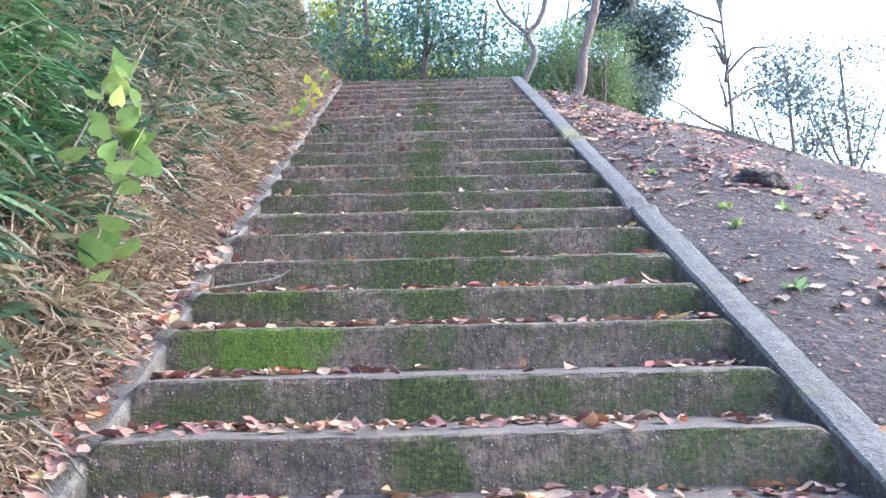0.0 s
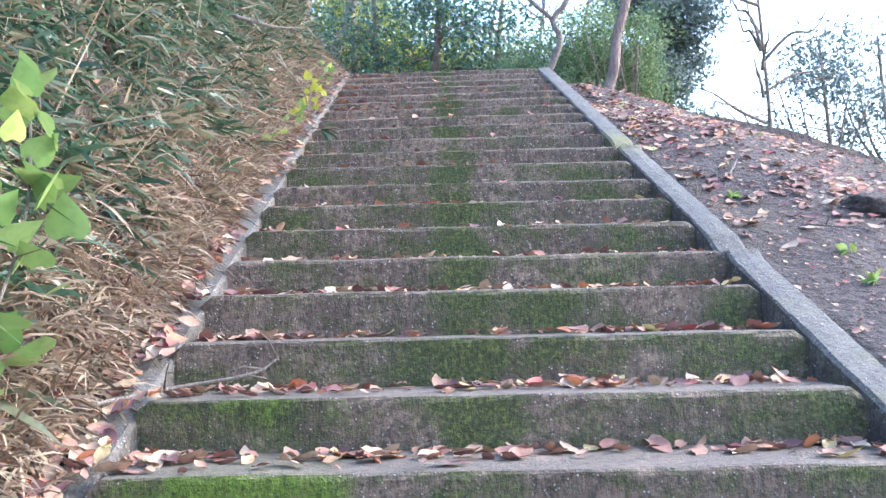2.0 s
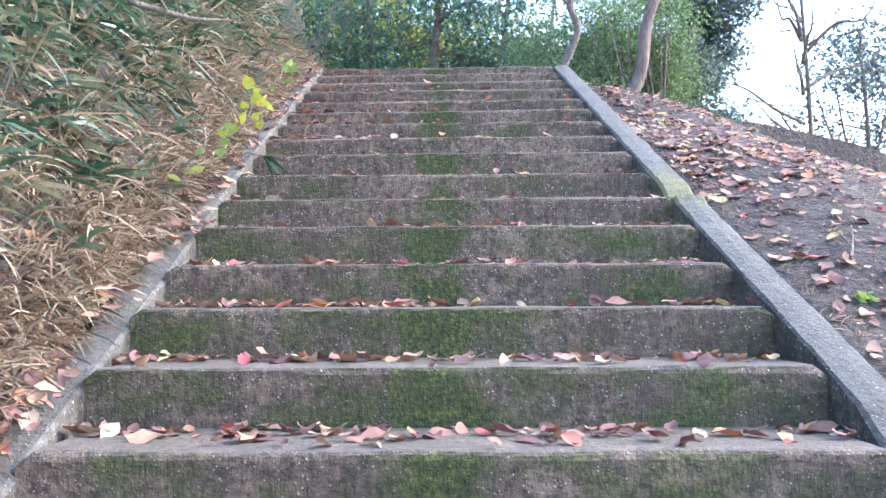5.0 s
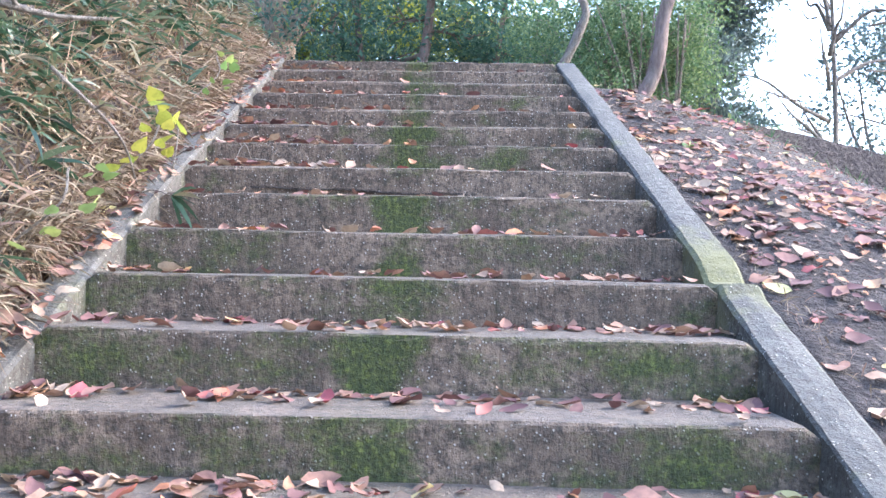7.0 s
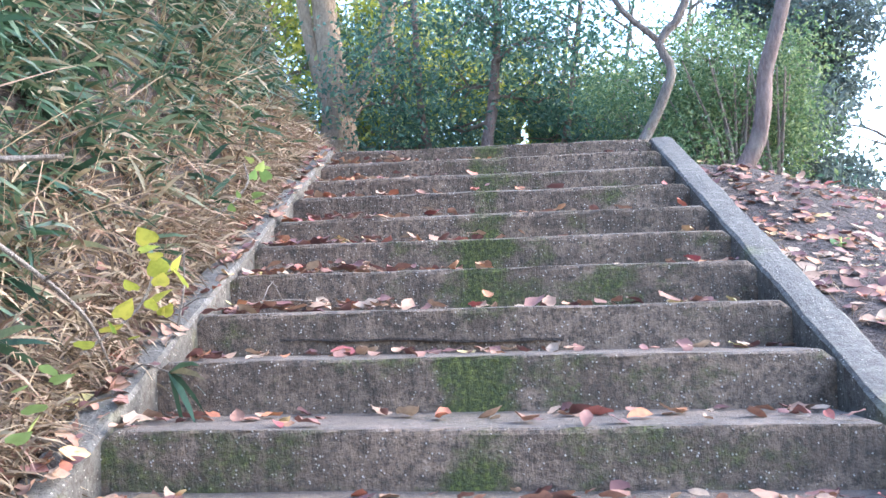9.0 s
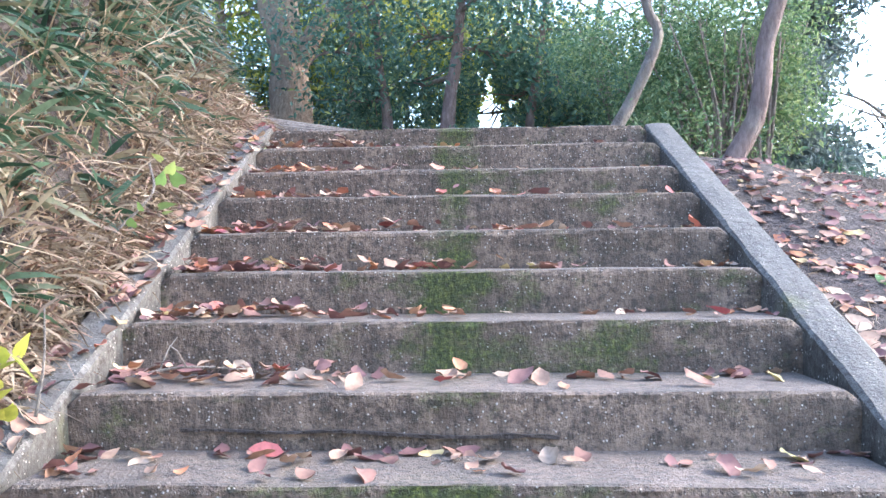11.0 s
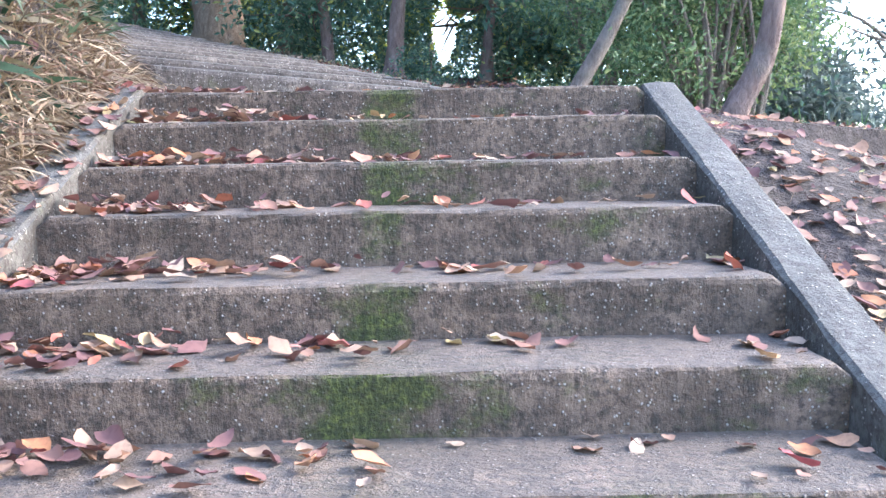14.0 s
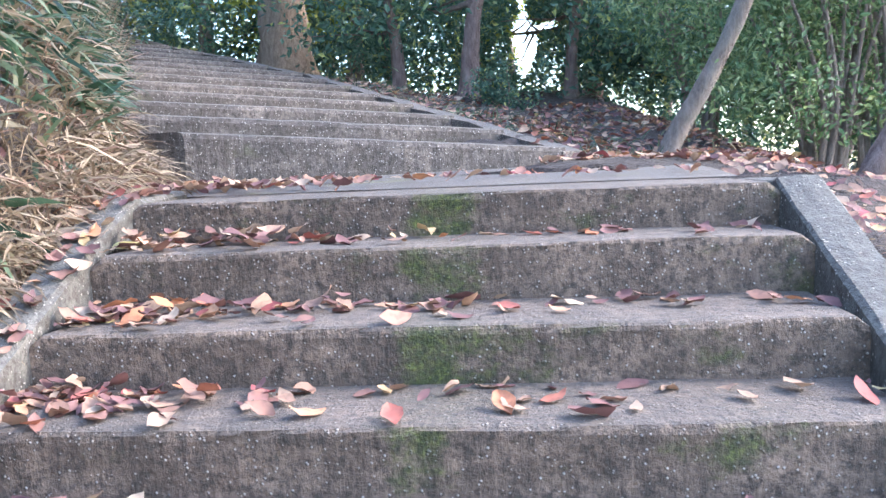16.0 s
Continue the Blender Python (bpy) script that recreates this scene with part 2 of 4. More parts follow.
def blades(p, d, length, width, droop):
    """Tapered, drooping blades from the roots p along d: verts and faces."""
    n = len(p)
    d = unit(d)
    side = unit(np.cross(d, rng.normal(size=(n, 3))))
    vs = []
    for s, w in ((0.0, 0.45), (0.35, 1.0), (0.72, 0.7)):
        c = p + d * (length * s)[:, None]
        c[:, 2] -= droop * length * s * s
        vs += [c - side * (width * w / 2)[:, None], c + side * (width * w / 2)[:, None]]
    tip = p + d * length[:, None]
    tip[:, 2] -= droop * length
    v = np.stack(vs + [tip], 1).reshape(-1, 3)
    faces = tile_faces([(0, 1, 3, 2), (2, 3, 5, 4)], 7, n) + tile_faces([(4, 5, 6)], 7, n)
    return v, faces


def flat_leaves(p, normal, size, slim=0.5, fold=0.2):
    """Small folded leaves of four edges, one at each p."""
    n = len(p)
    normal = unit(normal)
    a = unit(np.cross(normal, rng.normal(size=(n, 3))))
    b = np.cross(normal, a)
    s = size[:, None]
    v = np.stack([p - a * s / 2, p - a * s * 0.05 + b * s * slim / 2 + normal * s * fold * 0.5, p + a * s / 2, p - a * s * 0.05 - b * s * slim / 2 + normal * s * fold * 0.5], 1).reshape(-1, 3)
    return v, tile_faces([(0, 1, 2), (0, 2, 3)], 4, n)


def curled_leaves(p, size, tilt=0.25, curl=0.35, slim=0.56, fall=0.0):
    """Dry, curled, pointed oval leaves lying about p."""
    n = len(p)
    rows_, cols = 6, 3
    outline = np.array([0.12, 0.7, 1.0, 0.94, 0.6, 0.03])
    yaw = rng.uniform(0, 2 * np.pi, n)
    up = unit(np.stack([rng.normal(0, tilt, n), rng.normal(-fall, tilt, n), np.ones(n)], 1))
    a = np.stack([np.cos(yaw), np.sin(yaw), np.zeros(n)], 1)
    a = unit(a - up * (a * up).sum(1, keepdims=True))
    b = np.cross(up, a)
    c1, c2 = rng.uniform(-0.2, 1, n) * curl, rng.uniform(-0.1, 1.2, n) * curl
    tw = rng.normal(0, 0.12, n)
    out = []
    for i in range(rows_):
        u = i / (rows_ - 1) - 0.5
        for j in range(cols):
            w = (j - 1) * outline[i] * slim / 2
            h = c1 * u * u * 2.2 + c2 * (abs(w) * 1.5) + tw * u * w * 6 + rng.normal(0, 0.035, n)
            out.append(p + size[:, None] * (a * u + b * w + up * h[:, None]))
    v = np.stack(out, 1).reshape(-1, 3)
    q = []
    for i in range(rows_ - 1):
        for j in range(cols - 1):
            k = i * cols + j
            q.append((k, k + 1, k + cols + 1, k + cols))
    return v, tile_faces(q, rows_ * cols, n)


def tube(points, radii, sides=8, rough=0.0):
    """Verts and faces of a bent, tapered, closed limb."""
    pts = [Vector(q) for q in points]
    v, f = [], []
    for i, q in enumerate(pts):
        d = (pts[min(i + 1, len(pts) - 1)] - pts[max(i - 1, 0)]).normalized()
        a = d.orthogonal().normalized() if abs(d.y) > 0.9 else d.cross(Vector((0, 1, 0))).normalized()
        b = d.cross(a)
        for k in range(sides):
            t = 2 * math.pi * k / sides
            r = radii[i] * (1 + rough * noise.noise(Vector((k * 1.7, q.z * 1.3, i * 0.4 + q.x))))
            v.append(q + a * (math.cos(t) * r) + b * (math.sin(t) * r))
    for i in range(len(pts) - 1):
        for k in range(sides):
            k2 = (k + 1) % sides
            f.append((i * sides + k, i * sides + k2, (i + 1) * sides + k2, (i + 1) * sides + k))
    f.append(tuple(range(sides))[::-1])
    f.append(tuple((len(pts) - 1) * sides + k for k in range(sides)))
    return v, f


def smooth_path(points, n):
    """A rounded path of n places through a few points (Catmull-Rom)."""
    p = [Vector(q) for q in points]
    p = [p[0] * 2 - p[1]] + p + [p[-1] * 2 - p[-2]]
    out = []
    for i in range(n):
        s = i / (n - 1) * (len(p) - 3)
        k = min(int(s), len(p) - 4)
        u = s - k
        a, b, c, d = p[k:k + 4]
        out.append(0.5 * (2 * b + (c - a) * u + (2 * a - 5 * b + 4 * c - d) * u * u + (3 * b - a - 3 * c + d) * u ** 3))
    return out


def join(lists):
    v, f, k = [], [], 0
    for a, b in lists:
        v.extend([tuple(q) for q in a])
        f.extend([tuple(i + k for i in face) for face in b])
        k += len(a)
    return v, f


# ---- the plan ----
FIRST, TOP = -5, 22                  # numbers of the lowest and highest step of the flight


def nosing(n):
    """Place along the way and height of the front edge of step n."""
    uneven = 0.012 * math.sin(n * 2.4)
    if n >= 22:
        return 10.75 + (n - 22) * 0.36, 5.045 + (n - 22) * 0.17
    if n <= 15:
        return 8.255 + (n - 15) * 0.3925 + uneven, 3.880 + (n - 15) * 0.1836 + uneven * 0.467
    return 8.255 + (n - 15) * 0.364 + uneven, 3.880 + (n - 15) * 0.1696 + uneven * 0.467


def tread_sink(n, x):
    """How much the tread of step n has sunk at x; the upper steps hang towards the bank."""
    y = nosing(n)[0]
    return 0.009 * ease(9, 18, n) * (right_end(y) - x)


def right_end(y):
    return 1.195 - (y - 3.15) * 0.0345


def left_end(y):
    return -1.115 - (y - 3.55) * 0.0125


def slope_line(y):
    """Height of the line over the step edges, running out on the landing and below the flight."""
    if y < 0.4:
        return max(3.880 + (0.4 - 8.255) * 0.467 + (y - 0.4) * 0.25, -1.5)
    if y <= 10.8:
        return 3.880 + (y - 8.255) * 0.467
    return 5.048 + (y - 10.8) * 0.05


UP_N = 13


def upper_step(k):
    """Left and right end of the front edge of step k of the winding upper flight; the heights go with the ends."""
    i, far = min(k, 8) - 1, max(0, k - 8)
    l = Vector((-1.45 - 0.30 * (k - 1), 12.34 + 0.52 * (k - 1), 5.345 + 0.132 * (k - 1)))
    r = Vector((0.38 - 0.36 * i - 0.5 * far, 12.95 + 0.62 * i + 0.35 * far, 5.235 + 0.142 * (k - 1)))
    return l, r, 0.5 * (l.z + r.z)


UP_EDGE = [upper_step(1 + i * 0.25)[1] for i in range(4 * UP_N - 3)]


def bank_foot(y):
    if y < 11.3:
        return left_end(y) - 0.13
    return left_end(11.3) - 0.13 - (y - 11.3) * 0.42


def ease(a, b, v):
    t = min(1, max(0, (v - a) / (b - a)))
    return t * t * (3 - 2 * t)


def right_ground(x, y):
    h = slope_line(min(y, 13.0)) - 0.055
    if y > 13:
        h += (min(y, 21) - 13) * 0.16 * ease(3.5, 0.5, x)
        h -= (max(0, min(y, 21) - 14)) * 0.12 * ease(2.0, 5.0, x)
    h -= 0.2 * max(0, x - 1.5) * ease(1.5, 3.0, x) if x < 8 else 1.3 + 0.4 * (x - 8)
    upper_part = ease(7.8, 10.0, y)
    h -= upper_part * (0.16 * ease(12.6, 11.4, y) + 0.16 * min(max(0, x - 1.5), 4))
    if y > 21:
        h -= (y - 21) * 0.3
    return h


def ground_height(x, y):
    foot = bank_foot(y)
    if x >= foot:
        h = right_ground(max(x, right_end(min(max(y, 0), 11)) + 0.1), y)
        if y < 12.2 and x < right_end(y) + 0.05:
            h = slope_line(y) - 0.42
        elif y >= 12.2:
            # the strip under the winding flight stays below its treads, the ground beside it keeps to its edge
            under = False
            for i in range(1, UP_N + 1):
                l, r, z = upper_step(i)
                t = (y - l.y) / (r.y - l.y)
                if -0.1 < t < 1.02 and x < l.x + (r.x - l.x) * t + 0.12:
                    h = min(h, l.z + (r.z - l.z) * t - 0.3)
                    under = True
                    break
            if not under:
                e = min(UP_EDGE, key=lambda q: (q.x - x) ** 2 + (q.y - y) ** 2)
                off = math.hypot(e.x - x, e.y - y)
                h = max(h, e.z - 0.06 - 0.1 * off - 0.05 * max(0, off - 2) ** 2)
        elif x < right_end(y):
            h -= 0.25
    else:
        out = foot - x
        h = slope_line(min(y, 13)) + max(0, y - 13) * 0.2 + 2.4 * ease(0.0, 1.35, out) + 0.12 * min(out, 30) - 0.35 * ease(0.06, 0.0, out)
        h -= max(0, y - 24) * 0.25
    h += 0.05 * noise.noise(Vector((x * 1.3, y * 1.3, 0))) + 0.02 * noise.noise(Vector((x * 5, y * 5, 3)))
    return max(h, -40)


# ground: one sheet, fine round the stairs and coarse towards the horizon
def axis(lo, hi, step, far):
    mid = np.arange(lo, hi + 1e-6, step)
    grow = np.cumsum(step * 1.35 ** np.arange(1, 40))
    grow = grow[grow < far]
    return np.concatenate([(lo - grow)[::-1], mid, hi + grow])


gx, gy = axis(-4.0, 6.5, 0.1, 1500), axis(-1.0, 22.0, 0.12, 1500)
gv = [(x, y, ground_height(x, y)) for y in gy for x in gx]
nx = len(gx)
gf = [(j * nx + i, j * nx + i + 1, (j + 1) * nx + i + 1, (j + 1) * nx + i) for j in range(len(gy) - 1) for i in range(nx - 1)]
tagged(mesh_object("ground", gv, gf, M_SOIL, smooth=True), "dark bare earth slope beside the stairs, strewn with leaves", "ground", kind="structure")


# ---- the stairs ----
def step_mesh(x0, x1, depth, rise, seed, sag=0.006):
    """One cast step: worn, rounded front edge and rounded upper corners. Origin at the front edge's level, middle of the foot of x."""
    prof = [(0.012, -rise - 0.03), (0.005, -rise * 0.55), (0.0, -0.022), (0.002, -0.010), (0.007, -0.003), (0.017, 0.0), (depth * 0.5, 0.004), (depth + 0.03, 0.009), (depth + 0.03, -rise - 0.03)]
    n = 56
    xs = [x0 + (x1 - x0) * i / n for i in range(n + 1)]
    v, f = [], []
    m = len(prof)
    for x in xs:
        edge = min(x - x0, x1 - x)
        drop = 0.03 * max(0.0, 1 - edge / 0.045) ** 2
        for j, (y, z) in enumerate(prof):
            wob = 0.010 * noise.noise(Vector((x * 2.2, seed * 3.1, j * 0.25))) + 0.006 * noise.noise(Vector((x * 13, seed * 5.3 + j, 0)))
            chip = 0.012 * max(0, noise.noise(Vector((x * 6, seed * 7.7, 9))) - 0.3) if 2 <= j <= 5 else 0
            lift = 0.004 * noise.noise(Vector((x * 3, seed * 2.0, 4 + j * 0.3)))
            v.append((x, y + (wob if j < 6 else 0) + chip, z + (lift if 1 < j < 8 else 0) - (drop if 1 < j < 8 else 0) - chip * 0.6))
    for i in range(n):
        for j in range(m):
            j2 = (j + 1) % m
            f.append((i * m + j, (i + 1) * m + j, (i + 1) * m + j2, i * m + j2))
    f.append(tuple(range(m)))
    f.append(tuple(n * m + j for j in range(m))[::-1])
    return v, f


stairs = tagged(new("stairs"), "long flight of weathered mossy concrete steps climbing a wooded slope", "stairs", kind="structure")
for n in range(FIRST, TOP + 1):
    y, z = nosing(n)
    y2 = nosing(n + 1)[0] if n < TOP else y + 0.72
    rise = z - nosing(n - 1)[1]
    ob = mesh_object("step", *step_mesh(left_end(y), right_end(y), y2 - y, rise, n), M_STEP, stairs)
    ob.matrix_basis = pose(0, y, z - tread_sink(n, 0), 0, math.degrees(-tread_sink(n, right_end(y) - 1.0)), 0)


# landing between the two flights
def landing():
    v, f = [], []
    cols, rows_ = 24, 20
    for j in range(rows_ + 1):
        y = 11.38 + j * (13.6 - 11.38) / rows_
        a, b = bank_foot(y) - 0.1, 1.05 + 0.1 * math.sin(y) - max(0, y - 12) * 0.12
        for i in range(cols + 1):
            x = a + (b - a) * i / cols
            v.append((x, y, 5.0565 - tread_sink(22, x) + 0.05 * (y - 11.4) + 0.004 * noise.noise(Vector((x * 2, y * 2, 7)))))
    w = cols + 1
    for j in range(rows_):
        for i in range(cols):
            f.append((j * w + i, j * w + i + 1, (j + 1) * w + i + 1, (j + 1) * w + i))
    k = len(v)
    v += [(x, y, z - 0.2) for x, y, z in v]
    f += [tuple(q + k for q in face)[::-1] for face in list(f)]
    return v, f


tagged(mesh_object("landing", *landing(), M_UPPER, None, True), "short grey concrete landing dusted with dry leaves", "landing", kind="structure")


def curb_mesh(stations, width, depth):
    """A sloping concrete edge beam through (x, y, z) of its inner top edge; the top is slightly worn."""
    prof = [(0, -depth), (0, -0.012), (0.012, 0.0), (width * 0.5, 0.004), (width - 0.014, 0.0), (width, -0.014), (width, -depth)]
    v, f = [], []
    m = len(prof)
    for i, (x, y, z) in enumerate(stations):
        for j, (a, b) in enumerate(prof):
            wob = 0.006 * noise.noise(Vector((y * 4, j * 0.8, x))) + 0.004 * noise.noise(Vector((y * 15, j * 2.0, x)))
            v.append((x + a + wob, y, z + b + wob * 0.6))
    for i in range(len(stations) - 1):
        for j in range(m - 1):
            f.append((i * m + j, i * m + j + 1, (i + 1) * m + j + 1, (i + 1) * m + j))
    f.append(tuple(range(m))[::-1])
    f.append(tuple((len(stations) - 1) * m + j for j in range(m)))
    return v, f


def curb_height(y):
    """The beam follows the steps, with a level piece at two joints and at the head."""
    for n in (7, 12):
        ny, nz = nosing(n)
        if ny - 0.02 < y < ny + 0.22:
            k = ease(ny + 0.1, ny + 0.22, y)
            return (nz + 0.002) * (1 - k) + (slope_line(y) - 0.012) * k
    if y > 10.8:
        return 5.045 - 0.04 * ease(11.3, 11.7, y)
    return slope_line(y) - 0.012


cy = np.arange(-0.6, 11.76, 0.06)
for lo, hi in ((-0.6, 5.11), (5.112, 7.06), (7.062, 11.7)):
    ys = [y for y in cy if lo < y < hi - 0.01] + [hi]
    tagged(mesh_object("stair_curb", *curb_mesh([(right_end(y) - 0.004, y, curb_height(y)) for y in ys], 0.15, 0.42), M_CURB), "sloping grey concrete curb along the steps", "curb", "curbs of the stairs", "structure")
ys = np.arange(-0.6, 11.3, 0.06)
tagged(mesh_object("stair_curb", *curb_mesh([(left_end(y) - 0.136, y, slope_line(y) - 0.01 - 0.05 * ease(8.0, 6.0, y)) for y in ys], 0.14, 0.42), M_CURB), "narrow concrete curb half buried under the grassy bank", "curb", "curbs of the stairs", "structure")


# upper flight, winding to the side
upper = tagged(new("upper_stairs"), "worn concrete steps winding up past a large tree", "stairs", kind="structure")
for k in range(1, UP_N + 1):
    l, r, z = upper_step(k)
    l2, r2, z2 = upper_step(k + 1)
    back = 0.16 if k == 1 else 0.8
    l, l2 = l + (l - r).normalized() * back, l2 + (l2 - r2).normalized() * 0.8
    v, f = [], []
    n = 40
    for i in range(n + 1):
        a, b = l.lerp(r, i / n), l2.lerp(r2, i / n)
        d = Vector((b.x - a.x, b.y - a.y, 0)).normalized()
        wob = 0.016 * noise.noise(Vector((i * 0.25, k * 2.1, 0))) + 0.008 * noise.noise(Vector((i * 0.9, k * 4.7, 2)))
        lip = 0.012 * max(0, noise.noise(Vector((i * 0.6, k * 7.7, 9))))
        for off, h in ((0.0, -0.34), (0.0, -0.035), (0.014, -0.008 - lip), (0.04, 0.0)):
            q = a + d * (off + wob)
            v.append((q.x, q.y, a.z + h + wob * 0.3))
        q = b + d * 0.05
        v.append((q.x, q.y, a.z + 0.006))
        v.append((q.x, q.y, a.z - 0.34))
    for i in range(n):
        for j in range(6):
            j2 = (j + 1) % 6
            f.append((i * 6 + j, (i + 1) * 6 + j, (i + 1) * 6 + j2, i * 6 + j2))
    f.append(tuple(range(6)))
    f.append(tuple(n * 6 + j for j in range(6))[::-1])
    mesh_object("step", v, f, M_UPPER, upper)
kerb = []
for i in range(40):
    k = 1 + i * (UP_N - 0.2) / 39
    l, r, z = upper_step(k)
    kerb.append((r.x, r.y, r.z - 0.04 + 0.02 * noise.noise(Vector((i * 0.5, 3, 1)))))
v, f = [], []
for i, (x, y, z) in enumerate(kerb):
    for dx, dy, dz in ((-0.02, -0.02, -0.35), (-0.02, -0.02, 0.01), (0.1, 0.13, 0.015), (0.1, 0.13, -0.35)):
        v.append((x + dx, y + dy, z + dz + 0.008 * noise.noise(Vector((i * 0.7, dx * 9, 0)))))
for i in range(39):
    for j in range(4):
        f.append((i * 4 + j, i * 4 + (j + 1) % 4, i * 4 + 4 + (j + 1) % 4, i * 4 + 4 + j))
f += [(3, 2, 1, 0), tuple(156 + j for j in range(4))]
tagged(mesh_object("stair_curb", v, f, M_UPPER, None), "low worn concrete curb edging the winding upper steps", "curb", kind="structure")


# ---- the overgrown bank ----
def bank_point(n, y0, y1, u0, u1):
    y = rng.uniform(y0, y1, n)
    out = u0 + (u1 - u0) * rng.beta(1.5, 1.7, n)
    x = np.array([bank_foot(a) for a in y]) - out
    z = np.array([ground_height(a, b) for a, b in zip(x, y)])
    return np.stack([x, y, z], 1)


def tangle(name, n, y0, y1, u0, u1, length, width, droop, material, label, category, lean, clump=4, spread=0.03, up=0.9):
    roots = bank_point(n // clump, y0, y1, u0, u1)
    p = np.repeat(roots, clump, 0) + rng.normal(0, spread, (n // clump * clump, 3)) * (1, 1, 0.6)
    m = len(p)
    d = np.stack([rng.normal(lean, 0.7, m), rng.normal(-0.1, 0.85, m), rng.normal(up, 0.7, m)], 1)
    v, f = blades(p, d, rng.uniform(*length, m), rng.uniform(*width, m), droop)
    return tagged(mesh_object(name, v, f, material), label, category, kind="stuff")


tangle("bamboo_grass", 75000, 0.6, 19.0, 0.3, 1.6, (0.09, 0.24), (0.011, 0.024), 0.5, M_SASA, "dense dwarf bamboo grass, green and greying, covering the bank", "grass", 0.6, 9, 0.05, 0.45)
tangle("bamboo_grass", 16000, 0.6, 19.0, 0.9, 3.2, (0.2, 0.5), (0.014, 0.03), 0.35, M_SASA, "tall dwarf bamboo grass along the top of the bank", "grass", 0.5, 5, 0.1)
tangle("green_grass", 9000, 0.6, 3.9, 0.4, 1.6, (0.2, 0.5), (0.012, 0.024), 0.5, M_LUSH, "lush green grass arching out of the lower bank", "grass", 0.6, 6, 0.05)
tangle("dry_grass", 30000, 0.6, 19.0, 0.0, 0.5, (0.08, 0.27), (0.005, 0.013), 0.45, M_STRAW, "dry straw-coloured grass at the foot of the bank", "grass", 0.4, 8, 0.035, 0.6)
tangle("dry_grass", 15000, 1.0, 12.5, 0.02, 0.22, (0.07, 0.22), (0.004, 0.011), 0.5, M_STRAW, "matted dry grass hanging over the inner curb", "grass", 0.7, 7, 0.04, 0.35)
tangle("dwarf_bamboo", 6500, 1.0, 14.0, 0.15, 1.6, (0.16, 0.3), (0.022, 0.036), 0.3, M_SASA, "broad dwarf bamboo leaves in loose fans over the bank", "bamboo", 0.7, 5, 0.015, 0.35)
tangle("dry_stems", 3500, 1.0, 19.0, 0.3, 1.6, (0.3, 0.7), (0.004, 0.008), 0.1, M_STRAW, "thin dead stems standing among the bamboo grass", "grass", 0.2, 2, 0.03, 1.3)


# climbing vine with broad leaves
def vine(pts, n, size, material, label):
    top = tagged(new("vine"), label, "vine")
    base = Vector(pts[0])
    path = smooth_path(pts, 24)
    mesh_object("stem", *tube(path, [0.005] * 24, 5), M_TWIG, top)
    for i in range(n):
        q = path[int((i + 0.5) / n * 24) % 24] + Vector((random.uniform(0, 0.1), random.uniform(-0.13, 0.13), random.uniform(-0.04, 0.04)))
        a = size * random.uniform(0.6, 1.15)
        out = [(0, -0.1), (0.28, -0.22), (0.5, -0.02), (0.46, 0.3), (0.25, 0.62), (0, 0.95), (-0.25, 0.62), (-0.46, 0.3), (-0.5, -0.02), (-0.28, -0.22)]
        v = [(0, 0.3 * a, -0.05 * a)] + [(x * a, y * a, 0.13 * a * abs(x) - 0.1 * a * y * y) for x, y in out]
        f = [(0, 1 + j, 1 + (j + 1) % 10) for j in range(10)]
        leaf = mesh_object("leaf", v, f, material, top, True)
        leaf.matrix_basis = pose(q.x, q.y, q.z, random.uniform(15, 75), random.uniform(-25, 25), random.uniform(-60, 130) + 180)
    return top


vine([(-1.45, 3.5, 1.8), (-1.4, 3.55, 2.05), (-1.37, 3.65, 2.3), (-1.36, 3.7, 2.5), (-1.4, 3.78, 2.75)], 20, 0.12, M_VINE, "climbing vine with broad pale green heart-shaped leaves")
vine([(-1.5, 3.45, 2.35), (-1.42, 3.5, 2.55), (-1.4, 3.6, 2.72), (-1.43, 3.75, 2.85)], 12, 0.1, M_VINE, "climbing vine with broad pale green heart-shaped leaves")
vine([(-1.35, 7.7, 3.72), (-1.2, 7.75, 3.85), (-1.16, 7.8, 3.97), (-1.2, 7.85, 4.08)], 18, 0.07, M_YELLOW, "small shrub with yellowing leaves rooted in the bank")
vine([(-1.36, 9.0, 4.35), (-1.24, 9.05, 4.5), (-1.27, 9.1, 4.62)], 9, 0.06, M_VINE, "small green seedling growing from the bank")
vine([(-1.4, 7.0, 3.4), (-1.2, 6.95, 3.55), (-1.22, 7.05, 3.68)], 10, 0.06, M_VINE, "low leafy seedling growing from the bank")


# bamboo sprig leaning over the steps
def sprig(x, y, z, n, size):
    top = tagged(new("bamboo_sprig"), "single sprig of long green bamboo leaves drooping over the step edge", "plant")
    mesh_object("stem", *tube(smooth_path([(x - 0.3, y, z - 0.12), (x - 0.12, y, z + 0.02), (x, y - 0.02, z)], 8), [0.004] * 8, 5), M_TWIG, top)
    for i in range(n):
        ang = -0.5 + i * 1.6 / n
        v, f = blades(np.array([[x, y - 0.02, z]]), np.array([[math.cos(ang) - 0.2, -0.5, -math.sin(ang) * 0.9]]), np.array([size]), np.array([0.022]), 0.35)
        mesh_object("leaf", v, f, M_SASA, top)


sprig(-1.08, 7.78, 3.66, 6, 0.2)


